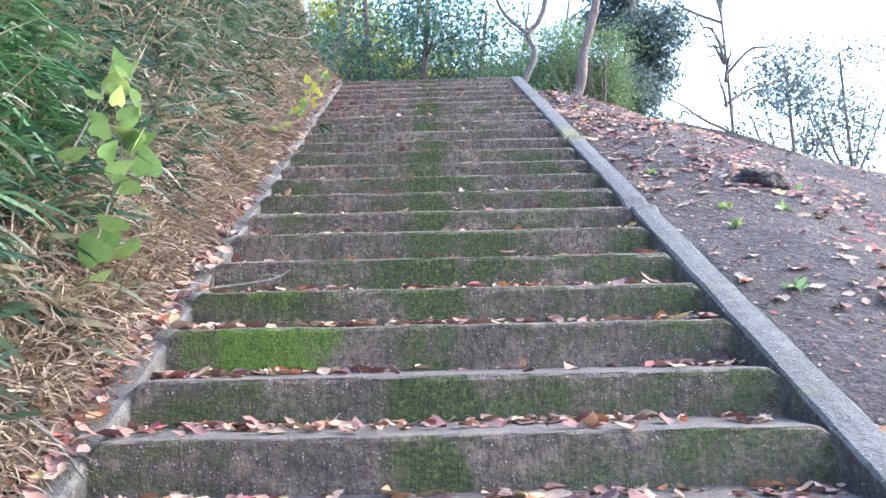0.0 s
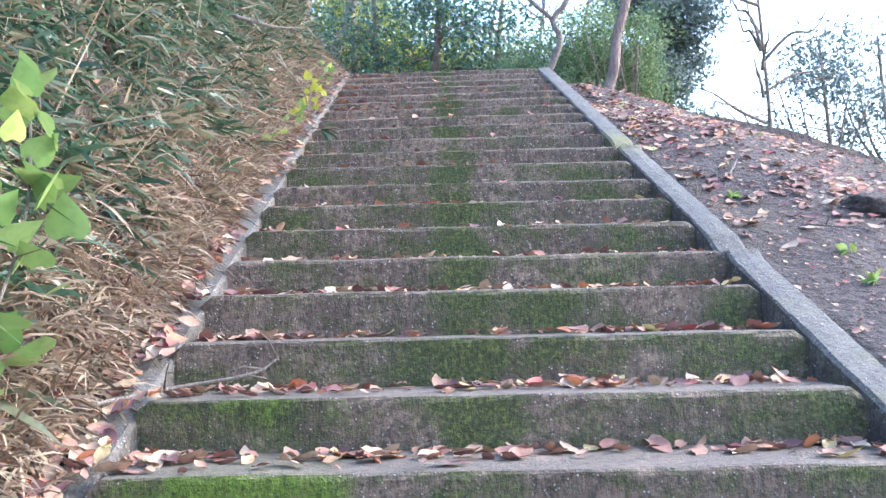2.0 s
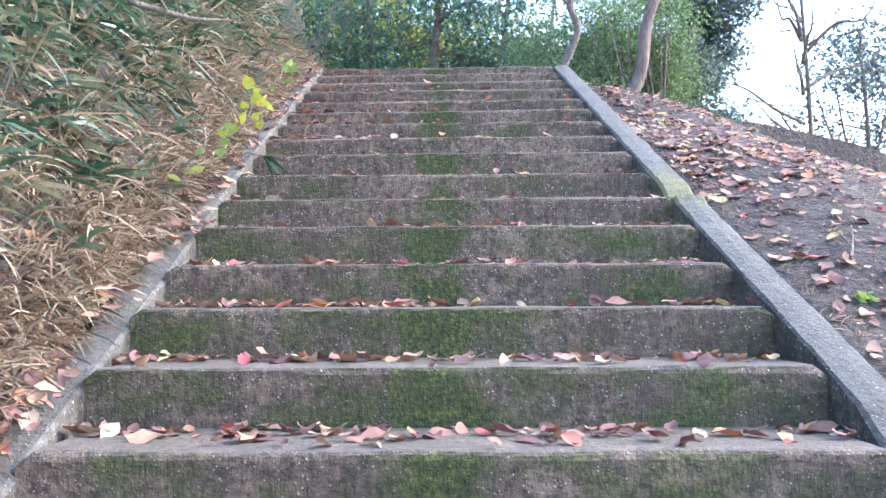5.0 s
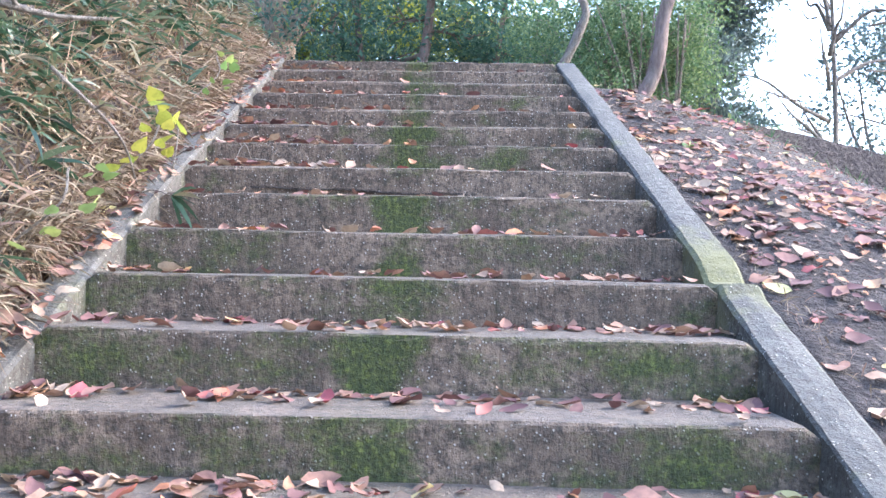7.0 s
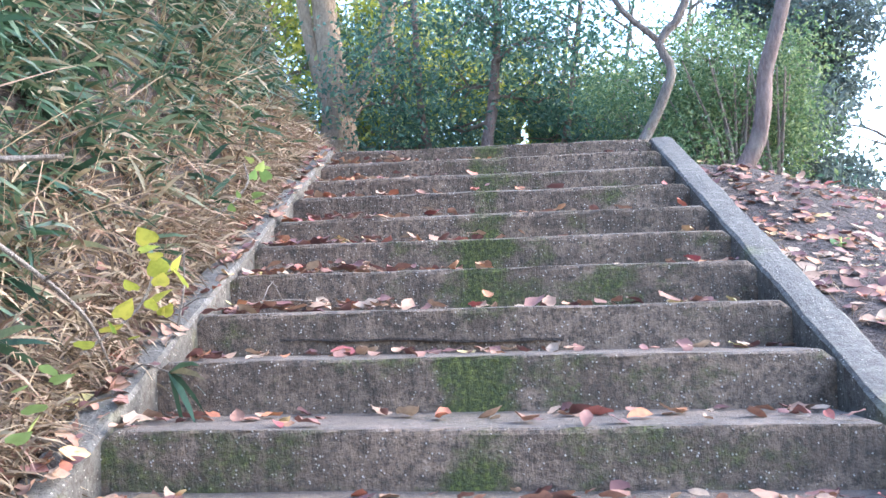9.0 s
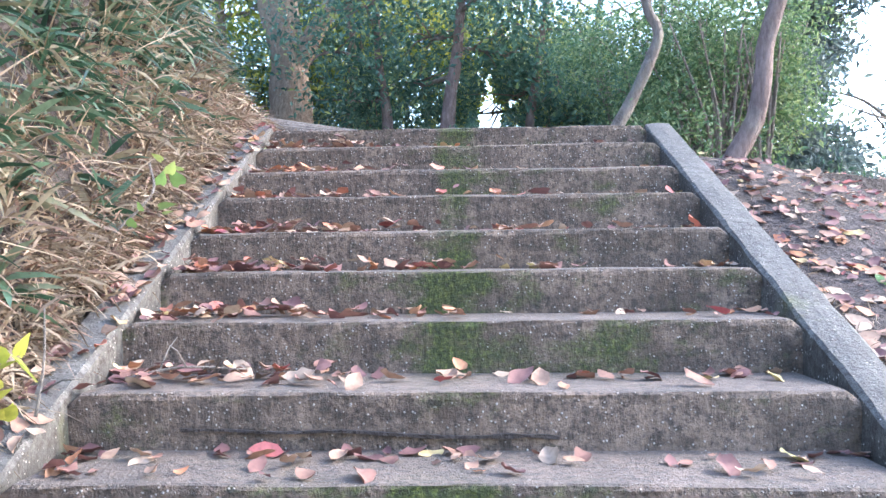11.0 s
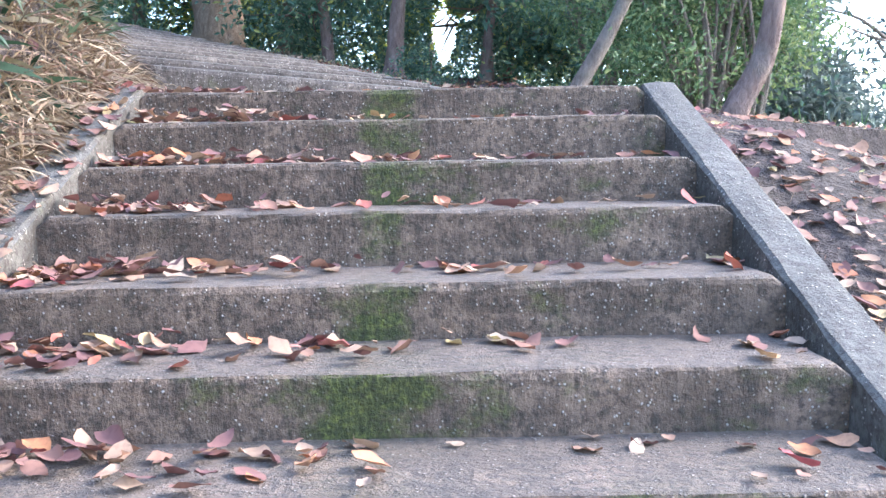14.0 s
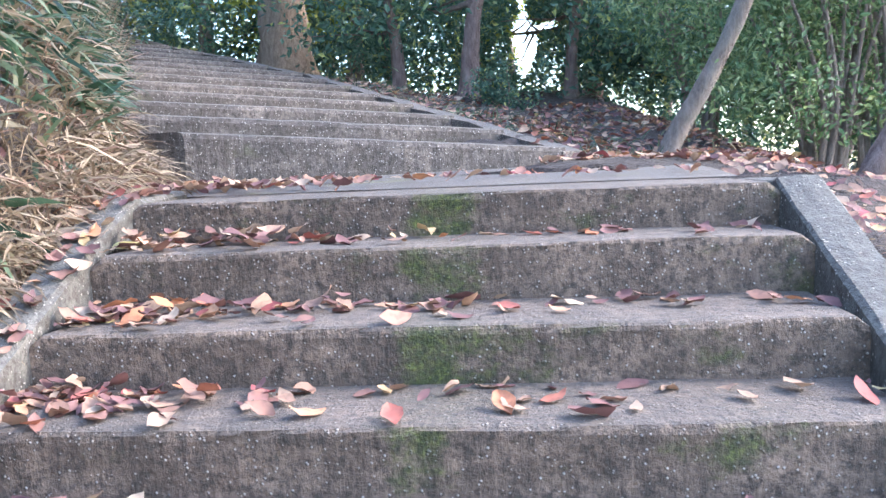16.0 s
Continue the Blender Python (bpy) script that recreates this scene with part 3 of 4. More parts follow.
def twig(pts, r, label, forks=3):
    path = smooth_path(pts, 14)
    bits = [tube(path, [r * (1 - 0.6 * i / 13) for i in range(14)], 6, 0.2)]
    for i in range(forks):
        q = path[4 + i * 3]
        e = q + Vector((random.uniform(-0.14, 0.14), random.uniform(-0.12, 0.12), random.uniform(-0.01, 0.1)))
        bits.append(tube([q, q.lerp(e, 0.5) + Vector((0, 0, 0.015)), e], [r * 0.55, r * 0.4, r * 0.2], 5))
    return tagged(mesh_object("twig", *join(bits), M_TWIG, None, True), label, "twig")


def step_top(n, dy=0.15):
    y, z = nosing(n)
    return y + dy, z + 0.012


y, z = step_top(15)
twig([(-1.05, y - 0.05, z), (-0.9, y, z + 0.03), (-0.72, y + 0.05, z + 0.02)], 0.006, "pale dead forked twig lying on a step")
y, z = step_top(4)
twig([(-1.25, y - 0.3, z - 0.02), (-1.05, y - 0.02, z + 0.02), (-0.8, y + 0.05, z + 0.06), (-0.72, y + 0.1, z + 0.11)], 0.008, "dead forked twig fallen across the end of a step", 4)
twig([(-1.4, 2.75, 1.5), (-1.2, 2.7, 1.35), (-1.05, 2.62, 1.22)], 0.01, "weathered stick at the foot of the bank")
twig([(-1.55, 6.9, 4.25), (-1.3, 7.05, 4.22), (-1.12, 7.15, 4.24)], 0.016, "grey broken branch sticking out of the bank", 1)
twig([(-1.32, 7.1, 4.05), (-1.15, 7.3, 3.85), (-1.12, 7.45, 3.68)], 0.008, "grey dead twig hanging on the bank", 2)
twig([(-1.2, 8.1, 3.75), (-1.17, 8.1, 3.95), (-1.18, 8.12, 4.1)], 0.006, "dark upright twig at the foot of the bank", 1)
twig([(1.55, 6.3, 2.97), (1.65, 6.5, 3.06), (1.73, 6.68, 3.14)], 0.008, "short broken stick lying on bare earth", 1)
twig([(1.6, 5.35, 2.55), (1.72, 5.3, 2.53), (1.85, 5.34, 2.54)], 0.006, "thin pale stick lying on bare earth", 1)


# ---- trees ----
def in_gap(p):
    """The opening between the crowns at the back of the landing, which looks out on the sky."""
    q = (p[:, 1] - 20.0)
    x, z = p[:, 0] - 0.012 * q, p[:, 2] - 0.145 * q
    body = ((x - 0.2) / (0.13 + 0.09 * np.clip((z - 6.35) / 0.5, 0, 1))) ** 2 + ((z - 6.78) / 0.5) ** 2 < 1
    arm = (x > 0.2) & (x < 0.72) & (np.abs(z - 7.02 - 0.12 * (x - 0.3)) < 0.085)
    head = ((x - 0.2) / 0.08) ** 2 + ((z - 7.38) / 0.12) ** 2 < 1
    return (p[:, 1] > 16.5) & (body | arm | head)


def crown_points(blobs, n, tuft=14, tight=0.16):
    vol = np.array([b[3] * b[4] * b[5] for b in blobs]) ** 0.75
    which = rng.choice(len(blobs), n // tuft, p=vol / vol.sum())
    b = np.array(blobs, float)[which]
    d = unit(rng.normal(size=(len(b), 3))) * (rng.uniform(0.15, 1, (len(b), 1)) ** 0.45)
    c = b[:, :3] + d * b[:, 3:]
    p = np.repeat(c, tuft, 0) + rng.normal(0, tight, (len(b) * tuft, 3)) * (1, 1, 0.7)
    return p


def tree(name, label, trunk, r0, r1, blobs, leaves, leaf_size, leaf_mat, bark, slim=0.5, limbs=(), tuft=14, tight=0.16, sides=12):
    """Trunk through points, a limb to each clump of the crown, extra bare limbs, and many small leaves."""
    top = tagged(new(name), label, "tree" if name != "shrub" else "shrub")
    n = 22
    path = smooth_path(trunk, n)
    radii = [r0 + (r1 - r0) * (i / (n - 1)) ** 0.8 for i in range(n)]
    for i in range(4):
        radii[i] *= 1 + 0.5 * (1 - i / 4) ** 2
    mesh_object("trunk", *tube(path, radii, sides, 0.22), bark, top, True)
    for bx, by, bz, rx, ry, rz in blobs:
        tip = Vector((bx, by, bz))
        i = min(range(4, n), key=lambda i: (path[i] - tip).length + max(0, path[i].z - tip.z) * 2)
        s = path[i]
        mid = s.lerp(tip, 0.5) + Vector((random.uniform(-0.2, 0.2), random.uniform(-0.2, 0.2), random.uniform(-0.1, 0.3)))
        w = min(radii[i] * 0.55, 0.07)
        bits = [tube(smooth_path([s, mid, tip], 8), [w * (1 - 0.75 * k / 7) for k in range(8)], 6, 0.2)]
        for k in range(5):
            e = tip + Vector((random.uniform(-rx, rx), random.uniform(-ry, ry), random.uniform(-rz, rz))) * 0.85
            c = mid.lerp(tip, random.random())
            bits.append(tube([c, c.lerp(e, 0.5) + Vector((0, 0, random.uniform(-0.1, 0.12))), e], [w * 0.4, w * 0.28, w * 0.1], 5))
        mesh_object("branch", *join(bits), bark, top, True)
    for pts, a, b in limbs:
        q = smooth_path(pts, 12)
        mesh_object("limb", *tube(q, [a + (b - a) * k / 11 for k in range(12)], 9, 0.2), bark, top, True)
    if leaves:
        p = crown_points(blobs, leaves, tuft, tight)
        p = p[~in_gap(p)]
        nrm = rng.normal(size=(len(p), 3)) * (1, 1, 0.7) + (0, -0.2, 0.7)
        v, f = flat_leaves(p, nrm, rng.uniform(0.6, 1.3, len(p)) * leaf_size, slim)
        mesh_object("crown", v, f, leaf_mat, top)
    return top


def gh(x, y):
    return ground_height(x, y) - 0.08


# large pale forked tree beside the upper steps
bx, by = -2.95, 19.6
tree("broadleaf_tree", "large old tree with a pale fluted trunk forking low", [(bx, by, 6.2), (bx - 0.02, by, 7.2), (bx - 0.1, by, 8.2), (bx - 0.35, by + 0.1, 10.0), (bx - 0.4, by, 13)], 0.4, 0.14,
     [(-4.2, 19.5, 11, 1.8, 1.5, 1.2), (-2.2, 20.2, 12, 1.6, 1.5, 1.2), (-3.2, 18.6, 12.6, 1.5, 1.3, 0.9)], 3500, 0.1, M_LIT, M_PALEBARK,
     limbs=[([(bx, by, 7.4), (bx + 0.25, by - 0.05, 7.9), (bx + 0.6, by, 8.5), (bx + 0.8, by, 9.1), (bx + 1.0, by, 10), (bx + 1.5, by, 11.5)], 0.2, 0.07),
            ([(bx + 0.9, by, 8.6), (bx + 0.8, by, 9.4), (bx + 0.3, by, 11)], 0.08, 0.04),
            ([(bx - 0.05, by - 0.05, 7.3), (bx - 0.25, by, 8.0), (bx - 0.6, by + 0.1, 9.2), (bx - 0.9, by, 11)], 0.2, 0.08)], sides=18)

# curved tree beside the head of the curb, leaning tree behind it
tree("pine_tree", "slender curving tree trunk with dark foliage high up", [(1.86, 12.5, 4.85), (1.92, 12.5, 5.08), (2.09, 12.5, 5.4), (2.15, 12.5, 5.7), (2.18, 12.5, 6.0), (2.36, 12.5, 6.6), (2.5, 12.5, 7.5), (2.7, 12.6, 9.0), (2.8, 12.7, 10.4)], 0.08, 0.05,
     [(3.1, 13.0, 8.3, 0.8, 0.7, 0.35), (3.5, 13.2, 9.3, 1.2, 1.0, 0.5), (2.4, 13.0, 9.9, 1.0, 0.8, 0.5)], 9000, 0.15, M_BLUE, M_REDBARK, 0.28)
tree("leaning_tree", "thin grey tree leaning aslant over the slope", [(1.0, 13.45, 5.08), (1.08, 13.45, 5.3), (1.31, 13.45, 5.7), (1.5, 13.45, 6.1), (1.56, 13.45, 6.34), (1.46, 13.45, 6.6), (1.7, 13.45, 6.93), (1.85, 13.45, 7.8), (2.0, 13.5, 9.2)], 0.062, 0.035,
     [(1.3, 13.8, 8.6, 0.8, 0.7, 0.4), (2.3, 13.9, 9.0, 0.8, 0.7, 0.4)], 900, 0.07, M_SHRUB, M_BARK,
     limbs=[([(1.46, 13.45, 6.6), (1.05, 13.4, 7.0), (0.8, 13.4, 7.7), (0.5, 13.5, 8.4)], 0.035, 0.012), ([(1.76, 13.45, 7.3), (1.3, 13.4, 7.9), (1.0, 13.5, 8.6)], 0.03, 0.01)])

# evergreen wood behind the landing
wood = [(-1.3, 18.6, 0.1, 11.5), (-0.45, 18.2, 0.13, 10.4), (0.75, 18.8, 0.09, 9.2), (1.2, 20.5, 0.1, 8.0), (-1.9, 22.0, 0.12, 9.8), (2.2, 19.0, 0.08, 7.3), (-0.4, 22.5, 0.11, 10.4)]
for i, (x, y, r, h) in enumerate(wood):
    z = gh(x, y)
    lean = random.uniform(-0.4, 0.4)
    bl = [(x + lean * 0.5 + random.uniform(-0.95, 0.95), y + random.uniform(-0.6, 0.6), z + s + random.uniform(-0.2, 0.2), random.uniform(0.35, 1.15), random.uniform(0.5, 0.9), random.uniform(0.3, 0.6)) for s in np.linspace(1.1, h - z - 0.2, 9)]
    tree("evergreen_tree", "dark glossy-leaved evergreen tree with a slender brown trunk", [(x, y, z), (x + 0.1 * lean, y, z + 0.7), (x + lean * 0.5, y, z + 1.8), (x + lean, y, h)], r, r * 0.4, bl, 5600, 0.11, M_EVERGREEN, M_REDBARK, 0.45, tuft=16, tight=0.27)
# brighter trees behind, most with the sunlight on them put into the leaf colour
for x, y, h, m in ((-3.6, 25, 12, M_LIT), (-1.2, 27, 11.5, M_LIT), (1.6, 26, 9.5, M_LIT), (-6.0, 23, 13, M_SHRUB), (-2.3, 21.0, 10.5, M_LIT), (-4.7, 21.3, 11, M_LIT), (-3.5, 22.6, 10.5, M_SHRUB), (0.9, 21.6, 8.4, M_LIT)):
    z = gh(x, y)
    bl = [(x + random.uniform(-1.1, 1.1), y + random.uniform(-1, 1), z + s, 1.2, 1.1, 0.7) for s in np.linspace(1.3, h - z, 7)]
    tree("broadleaf_tree", "sunlit tree with yellow-green autumn leaves deep in the wood", [(x, y, z), (x + 0.1, y, z + 2), (x - 0.1, y, h)], 0.14, 0.05, bl, 5000, 0.13, m, M_BARK)
# thin bare-branched trees before the sky
for x, y, h in ((1.2, 23.0, 11.0), (2.3, 21.5, 10.5), (-0.1, 24, 11.5), (3.1, 20.0, 10.0)):
    z = gh(x, y)
    lim = []
    for k in range(9):
        s = z + 2.2 + k * (h - z - 2.5) / 9
        dx, dy = random.uniform(-1.2, 1.2), random.uniform(-0.6, 0.6)
        lim.append(([(x, y, s), (x + dx * 0.45, y + dy * 0.5, s + 0.35), (x + dx, y + dy, s + 1.1)], 0.03, 0.008))
    bl = [(x + random.uniform(-1, 1), y, h - 1.6 + random.uniform(-0.6, 0.8), 0.8, 0.6, 0.4) for k in range(3)]
    tree("bare_tree", "thin half-bare tree standing against the bright sky", [(x, y, z), (x + 0.1, y, z + 2), (x - 0.15, y, z + 3.5), (x + 0.1, y, h)], 0.085, 0.025, bl, 700, 0.08, M_SHRUB, M_BARK, limbs=lim)
# many-stemmed shrubs behind the curved tree
for x, y, h, w in ((2.25, 14.3, 1.9, 0.75), (2.65, 14.4, 1.9, 0.6), (2.7, 15.6, 2.4, 0.9), (1.75, 15.9, 1.7, 0.75), (3.1, 16.8, 2.0, 0.7)):
    z = gh(x, y)
    lim = []
    for k in range(13):
        a, s = random.uniform(0, 6.28), random.uniform(0.3, 1.0) * w
        lim.append(([(x + 0.1 * math.cos(a), y + 0.1 * math.sin(a), z), (x + 0.4 * s * math.cos(a + 0.4), y + 0.4 * s * math.sin(a + 0.4), z + h * 0.35), (x + s * math.cos(a), y + s * math.sin(a), z + h * 0.85)], 0.028, 0.007))
    bl = [(x + random.uniform(-w, w) * 0.7, y + random.uniform(-w, w) * 0.6, z + h * s, w * 0.6, w * 0.6, h * 0.17) for s in (0.35, 0.5, 0.6, 0.7, 0.8, 0.9, 1.0)]
    tree("shrub", "rounded many-stemmed shrub with light green leaves", [(x, y, z), (x + 0.05, y, z + h * 0.4), (x - 0.1, y, z + h * 0.9)], 0.035, 0.01, bl, 7500, 0.06, M_SHRUB, M_BARK, 0.4, limbs=lim, tight=0.15)
# tall dark tree on the crest and trees beyond it in the open
bl = [(4.05 + random.uniform(-0.5, 0.5) * (1.3 - s), 17.5 + random.uniform(-0.8, 0.8), 5.2 + 7.0 * s, 0.8 - 0.2 * s, 0.8, 0.5) for s in np.linspace(0, 1, 11)]
tree("conifer_tree", "tall dense dark conifer on the crest of the slope", [(4.1, 17.5, gh(4.1, 17.5)), (4.1, 17.5, 7), (4.05, 17.5, 12.6)], 0.16, 0.05, bl, 30000, 0.14, M_BLUE, M_BARK, 0.35)
for x, y, h in ((8.6, 20.8, 8.7), (10.3, 21.5, 9.0)):
    z = gh(x, y)
    lim = [([(x, y, h - 3.4), (x + s, y + 0.2, h - 2.4), (x + 1.9 * s, y, h - 1.0)], 0.05, 0.012) for s in (-0.6, -0.35, 0.3, 0.6)]
    bl = [(x + random.uniform(-1.3, 1.3), y + random.uniform(-0.8, 0.8), h - s, 0.75, 0.7, 0.4) for s in (0, 0.3, 0.6, 0.9, 1.2, 1.5, 1.8, 2.1, 2.5, 2.9, 3.3)]
    tree("distant_tree", "open-crowned tree with blue-green leaves against the white sky", [(x, y, z), (x + 0.1, y, z + 1.5), (x - 0.1, y, h)], 0.11, 0.03, bl, 4200, 0.12, M_BLUE, M_BARK, 0.45, limbs=lim, tight=0.24)
x, y, h = 5.75, 17.0, 9.4
z = gh(x, y)
lim = []
for k in range(14):
    s = z + 0.9 + random.uniform(0, 1) * (h - z - 1.6)
    dx, dy = random.gauss(0, 0.75), random.uniform(-0.5, 0.5)
    lim.append(([(x, y, s), (x + dx * 0.4, y + dy * 0.5, s + 0.2 + 0.02 * k), (x + dx * 0.75, y + dy * 0.8, s + 0.5), (x + dx * 1.1, y + dy, s + 0.6 + 0.05 * k)], 0.035, 0.008))
    lim.append(([(x + dx * 0.4, y + dy * 0.5, s + 0.25), (x + dx * 0.7, y + dy, s + 0.3), (x + dx * 1.15, y + dy, s + 0.55)], 0.02, 0.005))
tree("bare_tree", "leafless grey tree with crooked branches on the crest", [(x, y, z), (x - 0.15, y, z + 0.9), (x + 0.1, y, z + 1.9), (x - 0.05, y, h)], 0.1, 0.02, [], 0, 0.08, M_SHRUB, M_BARK, limbs=lim)
for x, y, h in ((5.9, 16.0, 1.4), (7.2, 17.5, 1.3)):
    z = gh(x, y)
    bl = [(x + random.uniform(-0.7, 0.7), y + random.uniform(-0.5, 0.5), z + h * s, 0.5, 0.5, 0.25) for s in (0.3, 0.5, 0.7, 0.9, 1.0)]
    tree("shrub", "low dark shrub on the crest of the slope", [(x, y, z), (x, y, z + h * 0.5), (x + 0.1, y, z + h)], 0.03, 0.01, bl, 2200, 0.06, M_SHRUB, M_BARK, 0.4, tight=0.1)

# undergrowth along the foot of the wood
p = []
for i in range(700):
    x, y = random.uniform(-6, 3.2), random.uniform(18.6, 23.5)
    if abs(x + 2.95) < 0.9 and y < 20.4:
        y += 2.2
    if i % 14 == 0:
        x, y = random.uniform(1.8, 4.0), random.uniform(16.0, 19.5)
    c = np.array([x, y, gh(x, y) + 0.1 + random.uniform(0, 1.5)])
    p.append(c + rng.normal(0, (0.28, 0.2, 0.2), (45, 3)))
p = np.concatenate(p)
p = p[~in_gap(p)]
v, f = flat_leaves(p, rng.normal(size=(len(p), 3)) + (0, -0.3, 0.8), rng.uniform(0.06, 0.13, len(p)), 0.45)
tagged(mesh_object("undergrowth", v, f, M_EVERGREEN), "dark evergreen undergrowth filling the foot of the wood", "undergrowth", kind="stuff")
# far woods closing the view behind the bank and below the stairs
p = []
for i in range(700):
    a = random.uniform(math.radians(100), math.radians(330))
    d = random.uniform(26, 34)
    p.append(np.array([math.cos(a) * d, 6 + math.sin(a) * d, random.uniform(-2, 12)]) + rng.normal(0, (1.2, 1.2, 0.9), (28, 3)))
p = np.concatenate(p)
v, f = flat_leaves(p, rng.normal(size=(len(p), 3)), rng.uniform(0.25, 0.5, len(p)), 0.5)
tagged(mesh_object("far_wood", v, f, M_EVERGREEN), "dark woodland behind the bank and around the slope", "woodland", kind="stuff")


# ---- dark rock with shrubs by the gap, root mound on the bare slope ----
def boulder(name, x, y, z, rx, ry, rz, mat, label, category):
    bm = bmesh.new()
    bmesh.ops.create_icosphere(bm, subdivisions=4, radius=1)
    for q in bm.verts:
        k = 1 + 0.3 * noise.noise(q.co * 1.6 + Vector((x, y, 0))) + 0.12 * noise.noise(q.co * 5)
        q.co = Vector((q.co.x * rx * k, q.co.y * ry * k, q.co.z * rz * k))
    for q in bm.faces:
        q.smooth = True
    ob = part(name, bm, mat, None)
    ob.location = (x, y, z)
    return tagged(ob, label, category)


boulder("root_mound", 2.2, 5.95, ground_height(2.2, 5.95) - 0.02, 0.2, 0.2, 0.1, M_SOIL, "old tree root swelling out of bare earth", "root")
bl = [(0.0 + random.uniform(-0.3, 0.3), 17.3, ground_height(0.0, 17.3) + h, 0.28, 0.28, 0.14) for h in (0.12, 0.2, 0.3, 0.4, 0.5)]
tree("shrub", "low dark evergreen shrub at the edge of the wood", [(0, 17.3, gh(0, 17.3)), (0.02, 17.3, gh(0, 17.3) + 0.3), (0, 17.3, gh(0, 17.3) + 0.55)], 0.02, 0.008, bl, 1800, 0.05, M_EVERGREEN, M_BARK, 0.5, tight=0.08)


# ---- weeds on the bare slope ----
def ground_points(n, x0, x1, y0, y1):
    x, y = rng.uniform(x0, x1, n), rng.uniform(y0, y1, n)
    return np.stack([x, y, [ground_height(a, b) for a, b in zip(x, y)]], 1)


for x, y in ((1.66, 4.85), (1.6, 3.95), (1.72, 5.2), (2.1, 5.3), (1.5, 6.1), (2.6, 6.3), (1.55, 9.2), (2.4, 8.2)):
    weed = tagged(new("weed"), "small green weed sprouting from bare earth", "weed", "weeds on the slope")
    weed.matrix_basis = pose(x, y, ground_height(x, y))
    for i in range(11):
        v, f = blades(rng.normal(0, 0.012, (1, 3)) * (1, 1, 0), rng.normal(0, 0.6, (1, 3)) + (0, 0, 0.7), rng.uniform(0.05, 0.11, 1), rng.uniform(0.014, 0.032, 1), 0.4)
        mesh_object("leaf", v, f, M_VINE, weed)
p = ground_points(2600, 2.2, 7.5, 10.5, 16)
v, f = blades(p, rng.normal(0, 0.5, (len(p), 3)) + (0, 0, 1), rng.uniform(0.06, 0.16, len(p)), rng.uniform(0.004, 0.008, len(p)), 0.3)
tagged(mesh_object("short_grass", v, f, M_LUSH), "sparse short grass along the crest of the slope", "grass", kind="stuff")
ny = 1500
y = rng.uniform(1.0, 11.5, ny)
x = np.array([right_end(a) for a in y]) + 0.2 + np.abs(rng.normal(0, 0.06, ny))
p = np.stack([x, y, [ground_height(a, b) for a, b in zip(x, y)]], 1)[y > 5.5]
v, f = blades(p, rng.normal(0, 0.6, (len(p), 3)) + (0.2, 0, 0.7), rng.uniform(0.03, 0.09, len(p)), rng.uniform(0.002, 0.005, len(p)), 0.4)
tagged(mesh_object("dry_grass", v, f, M_STRAW), "thin dry grass fringe along the curb", "grass", kind="stuff")


# ---- fallen leaves ----
def litter(name, p, size, label, tilt=0.25, curl=0.35, fall=0.0):
    v, f = curled_leaves(p, size, tilt, curl, fall=fall)
    return tagged(mesh_object(name, v, f, M_LITTER, None, True), label, "leaf litter", kind="stuff")


# on the bare slope, thicker along the curb higher up
y = rng.uniform(0.8, 13, 6000)
x = 1.36 - (y - 3.55) * 0.028 + np.abs(rng.normal(0, 1, 6000)) * np.where(y > 6, 0.9, 1.1)
keep = np.array([noise.noise(Vector((a * 0.9, b * 0.9, 5))) for a, b in zip(x, y)]) + 0.06 * (y - 5) > rng.uniform(-0.55, 0.5, 6000)
keep &= rng.uniform(0, 1, 6000) < np.where(y > 9.5, 0.4, 0.85)
x, y = x[keep], y[keep]
p = np.stack([x, y, [ground_height(a, b) + 0.012 for a, b in zip(x, y)]], 1)
litter("leaf_litter", p, rng.uniform(0.04, 0.11, len(p)), "red and brown fallen leaves scattered over bare earth", 0.2, 0.25, 0.44)
p = ground_points(9000, 1.35, 5.0, 1.0, 12.5)
p[:, 2] += 0.006
litter("leaf_crumbs", p, rng.uniform(0.01, 0.035, len(p)), "crumbled leaf fragments and bits of straw on bare earth", 0.3, 0.3, 0.44)
# at the foot of the bank and over the left curb
n = 6000
y = rng.uniform(0.8, 12.3, n)
x = np.array([bank_foot(a) for a in y]) + rng.normal(0.05, 0.11, n) - np.where(y < 6.5, np.abs(rng.normal(0, 0.24, n)), 0)
z = np.array([max(ground_height(a, b), slope_line(b) - 0.015 if a < left_end(b) + 0.01 else -9) for a, b in zip(x, y)])
ok = (x < [left_end(a) + 0.01 for a in y]) & (y < 11.2) & (rng.uniform(0, 1, n) < np.where(y > 5.6, 0.18, 0.75))
p = np.stack([x, y, z + 0.015], 1)[ok]
litter("leaf_litter", p, rng.uniform(0.04, 0.1, len(p)), "drift of brown and red leaves at the foot of the bank", 0.4, 0.35, 0.4)
# on the landing and under the trees
p = ground_points(1500, 0.2, 3.0, 12.6, 17.5)
p[:, 2] += 0.02
a = np.stack([rng.normal(-1.25, 0.28, 260), rng.uniform(11.1, 12.2, 260), np.full(260, 5.075)], 1)
b = np.stack([rng.uniform(-1.2, 0.9, 60), rng.uniform(11.4, 12.4, 60), np.full(60, 5.09)], 1)
p = np.concatenate([p, a[a[:, 0] > -1.5], b])
litter("leaf_litter", p, rng.uniform(0.05, 0.1, len(p)), "dry leaves heaped on the landing and under the trees", 0.35, 0.4)
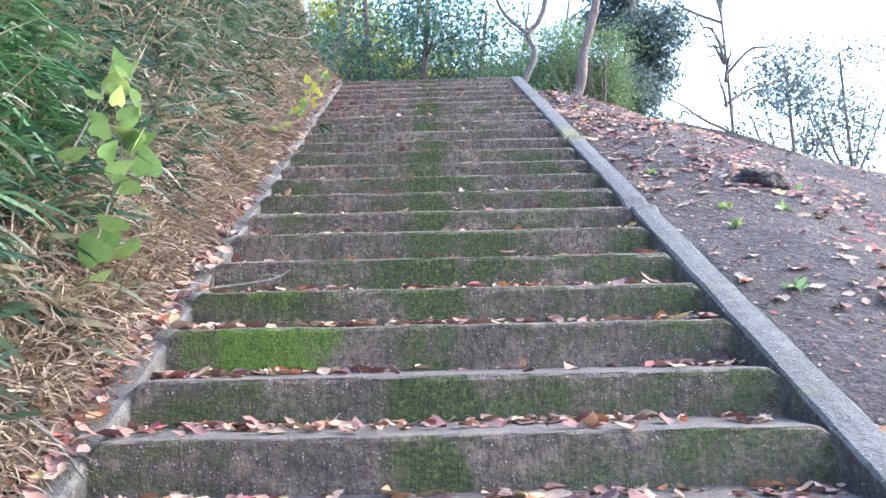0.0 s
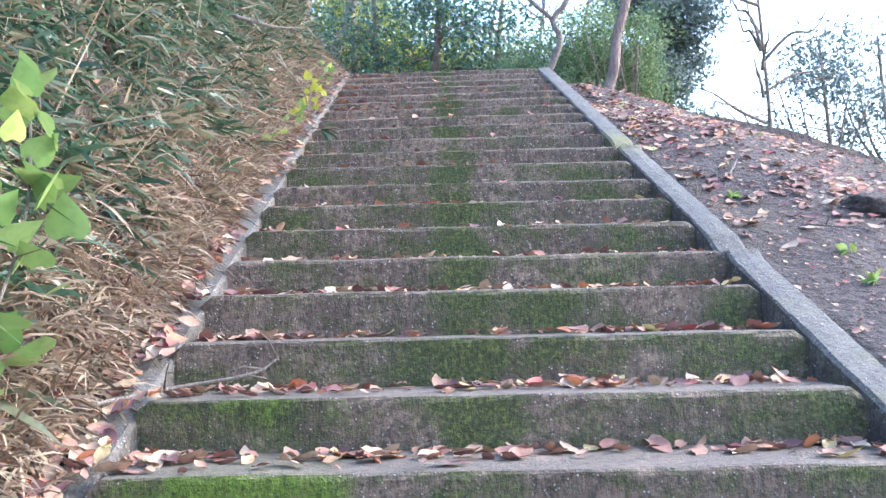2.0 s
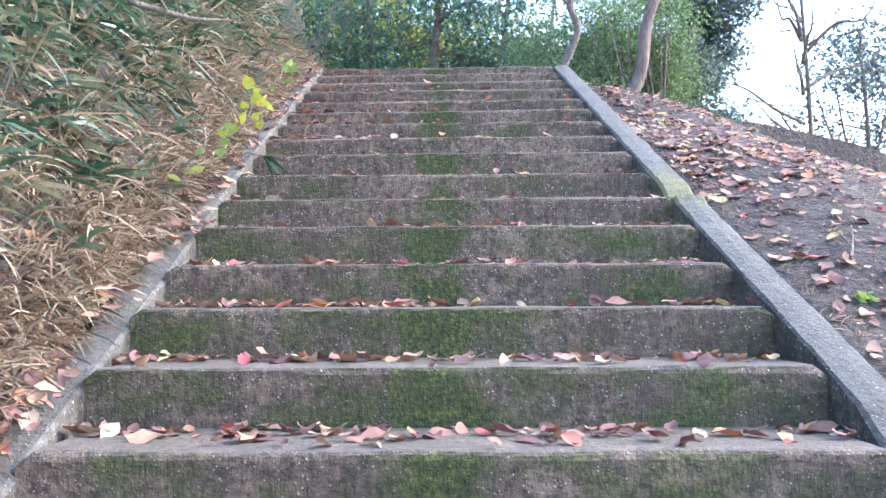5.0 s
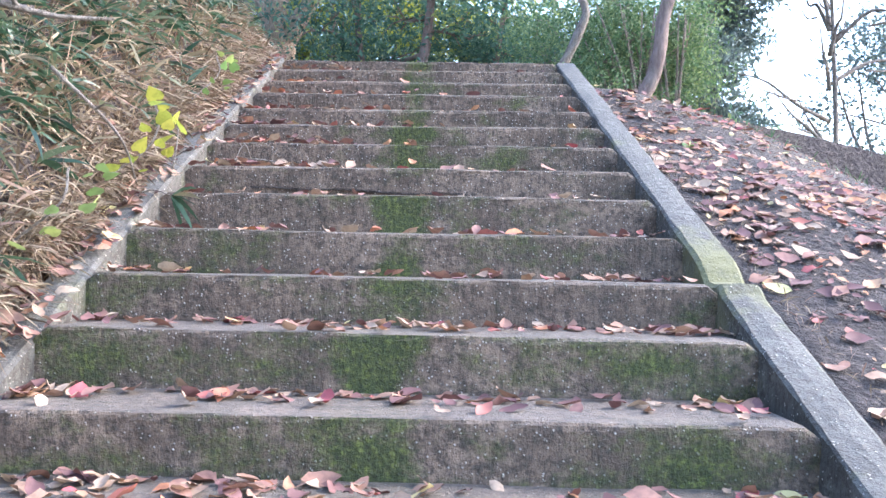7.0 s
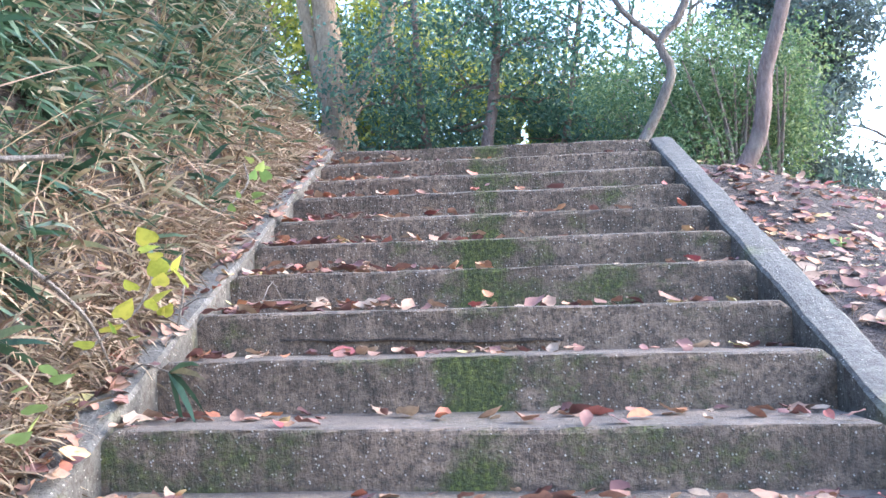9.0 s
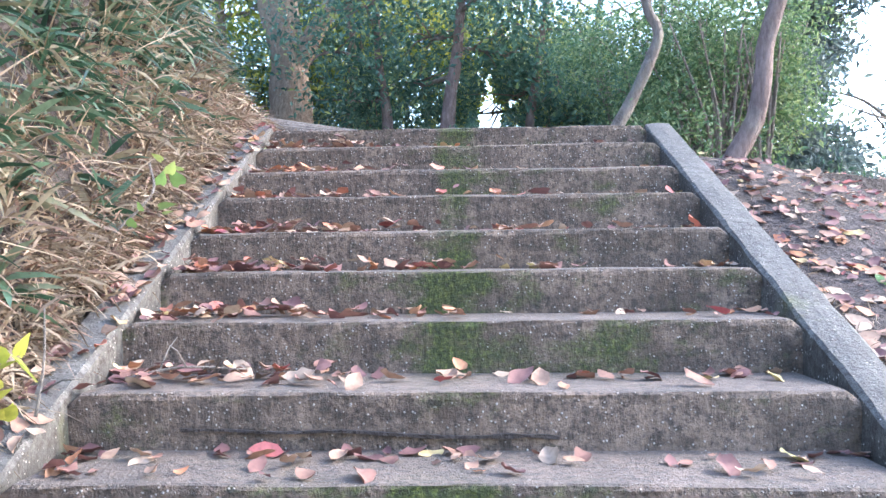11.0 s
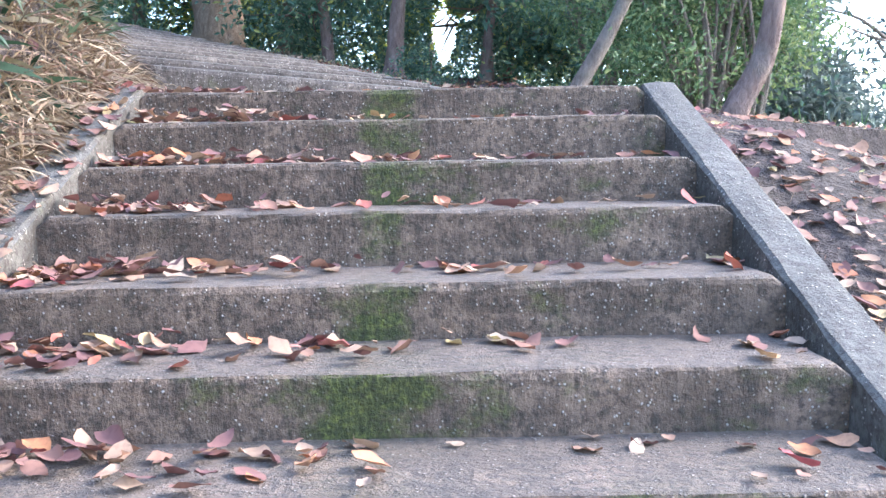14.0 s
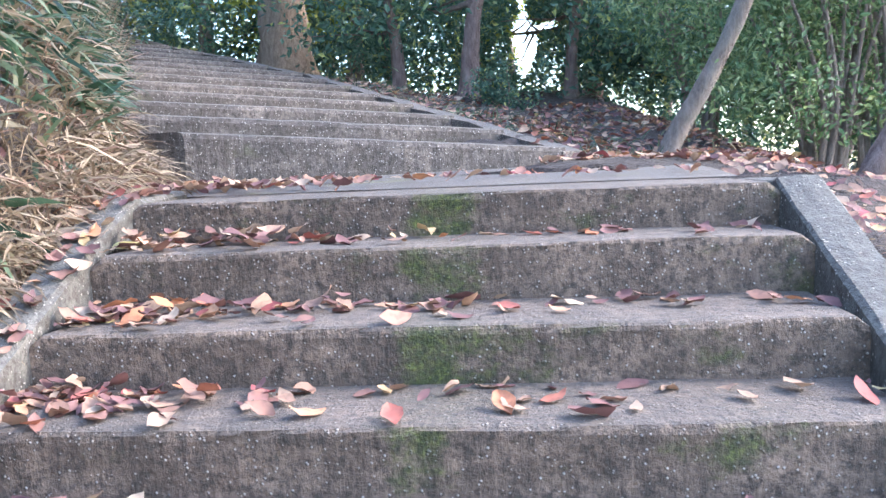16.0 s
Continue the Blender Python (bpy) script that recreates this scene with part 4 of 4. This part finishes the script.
# right of the winding flight
q = []
for i in range(1500):
    k = random.uniform(0.8, 9)
    l, e, z = upper_step(k)
    o = 0.15 + abs(random.gauss(0, 0.9))
    x, y = e.x + o * 0.75, e.y + o * 0.5
    q.append((x, y, ground_height(x, y) + 0.015))
q = np.array(q)
litter("leaf_litter", q[:700], rng.uniform(0.05, 0.1, 700), "dry leaves strewn beside the winding upper steps", 0.3, 0.3, 0.15)
v, f = blades(q[700:], rng.normal(0, 0.6, (800, 3)) + (0, 0, 0.7), rng.uniform(0.06, 0.2, 800), rng.uniform(0.004, 0.012, 800), 0.4)
tagged(mesh_object("short_grass", v, f, M_SASA), "tufts of short grass beside the winding upper steps", "grass", kind="stuff")
# on the treads: drifts along the back of each step, thicker towards the bank
rest = []
single = []
for n in range(FIRST, TOP):
    y, z = nosing(n)
    d = nosing(n + 1)[0] - y
    xl, xr = left_end(y), right_end(y)
    many = 230 if n < 6 else 170 if n < 12 else 90 if n < 18 else 130
    for i in range(many):
        t = random.random()
        if n > 15 or random.random() < 0.25:
            t = t ** 2.2
        x = xl + 0.04 + t * (xr - xl - 0.08)
        dens = 0.5 + noise.noise(Vector((x * 1.8, n * 3.3, 0))) + (0.25 if t < 0.15 or t > 0.9 else 0)
        if random.random() > dens + 0.25:
            continue
        dy = d - 0.03 - abs(random.gauss(0, 0.14 if n < 12 else 0.17))
        if dy < 0.02:
            continue
        q = (x, y + dy, z - tread_sink(n, x) + 0.007 + random.uniform(0, 0.014))
        (single if 18 <= n <= 21 or (0 <= n <= 3 and i % 4 == 0) else rest).append(q)
for n in range(15, 22):
    y, z = nosing(n)
    for i in range(45):
        x = left_end(y) + 0.05 + abs(random.gauss(0, 0.42))
        rest.append((x, y + 0.3 - abs(random.gauss(0, 0.1)), z - tread_sink(n, x) + 0.01 + random.uniform(0, 0.045)))
random.shuffle(single)
rest += single[290:]
single = single[:290]
p = np.array(rest)
litter("leaf_litter", p, rng.uniform(0.035, 0.105, len(p)), "curled red and brown leaves drifted along the steps", 0.3, 0.3)
shapes = []
for i in range(10):
    v, f = curled_leaves(np.zeros((1, 3)), np.array([1.0]), 0.1, 0.24)
    me = bpy.data.meshes.new("fallen_leaf")
    me.from_pydata(v.tolist(), [], f)
    me.materials.append(M_LITTER)
    me.polygons.foreach_set("use_smooth", np.ones(len(me.polygons), bool))
    shapes.append(me)
for q in single:
    ob = tagged(new("fallen_leaf", random.choice(shapes)), "dry curled brown leaf lying on a concrete step", "leaf", "fallen leaves on the steps")
    s = random.uniform(0.045, 0.105)
    ob.matrix_basis = pose(*q, random.uniform(-12, 12), random.uniform(-12, 12), random.uniform(0, 360)) @ Matrix.Diagonal((s, s, s, 1))

# crack along the foot of one riser, its inner shade a raised dark strip
y, z = nosing(15)
cv, cf = [], []
for i in range(61):
    x = -0.85 + i * 0.0175
    w = 0.003 + 0.007 * abs(noise.noise(Vector((x * 9, 1, 0))))
    c = z - 0.125 + 0.012 * noise.noise(Vector((x * 4, 5, 0))) - 0.02 * (x + 0.3)
    cv += [(x, y - 0.006, c - w), (x, y - 0.006, c + w), (x, y + 0.03, c - w), (x, y + 0.03, c + w)]
for i in range(60):
    k = i * 4
    cf += [(k, k + 4, k + 5, k + 1), (k + 1, k + 5, k + 7, k + 3), (k + 2, k, k + 4, k + 6)]
crack = mesh_object("crack", cv, cf, M_SOIL, stairs)
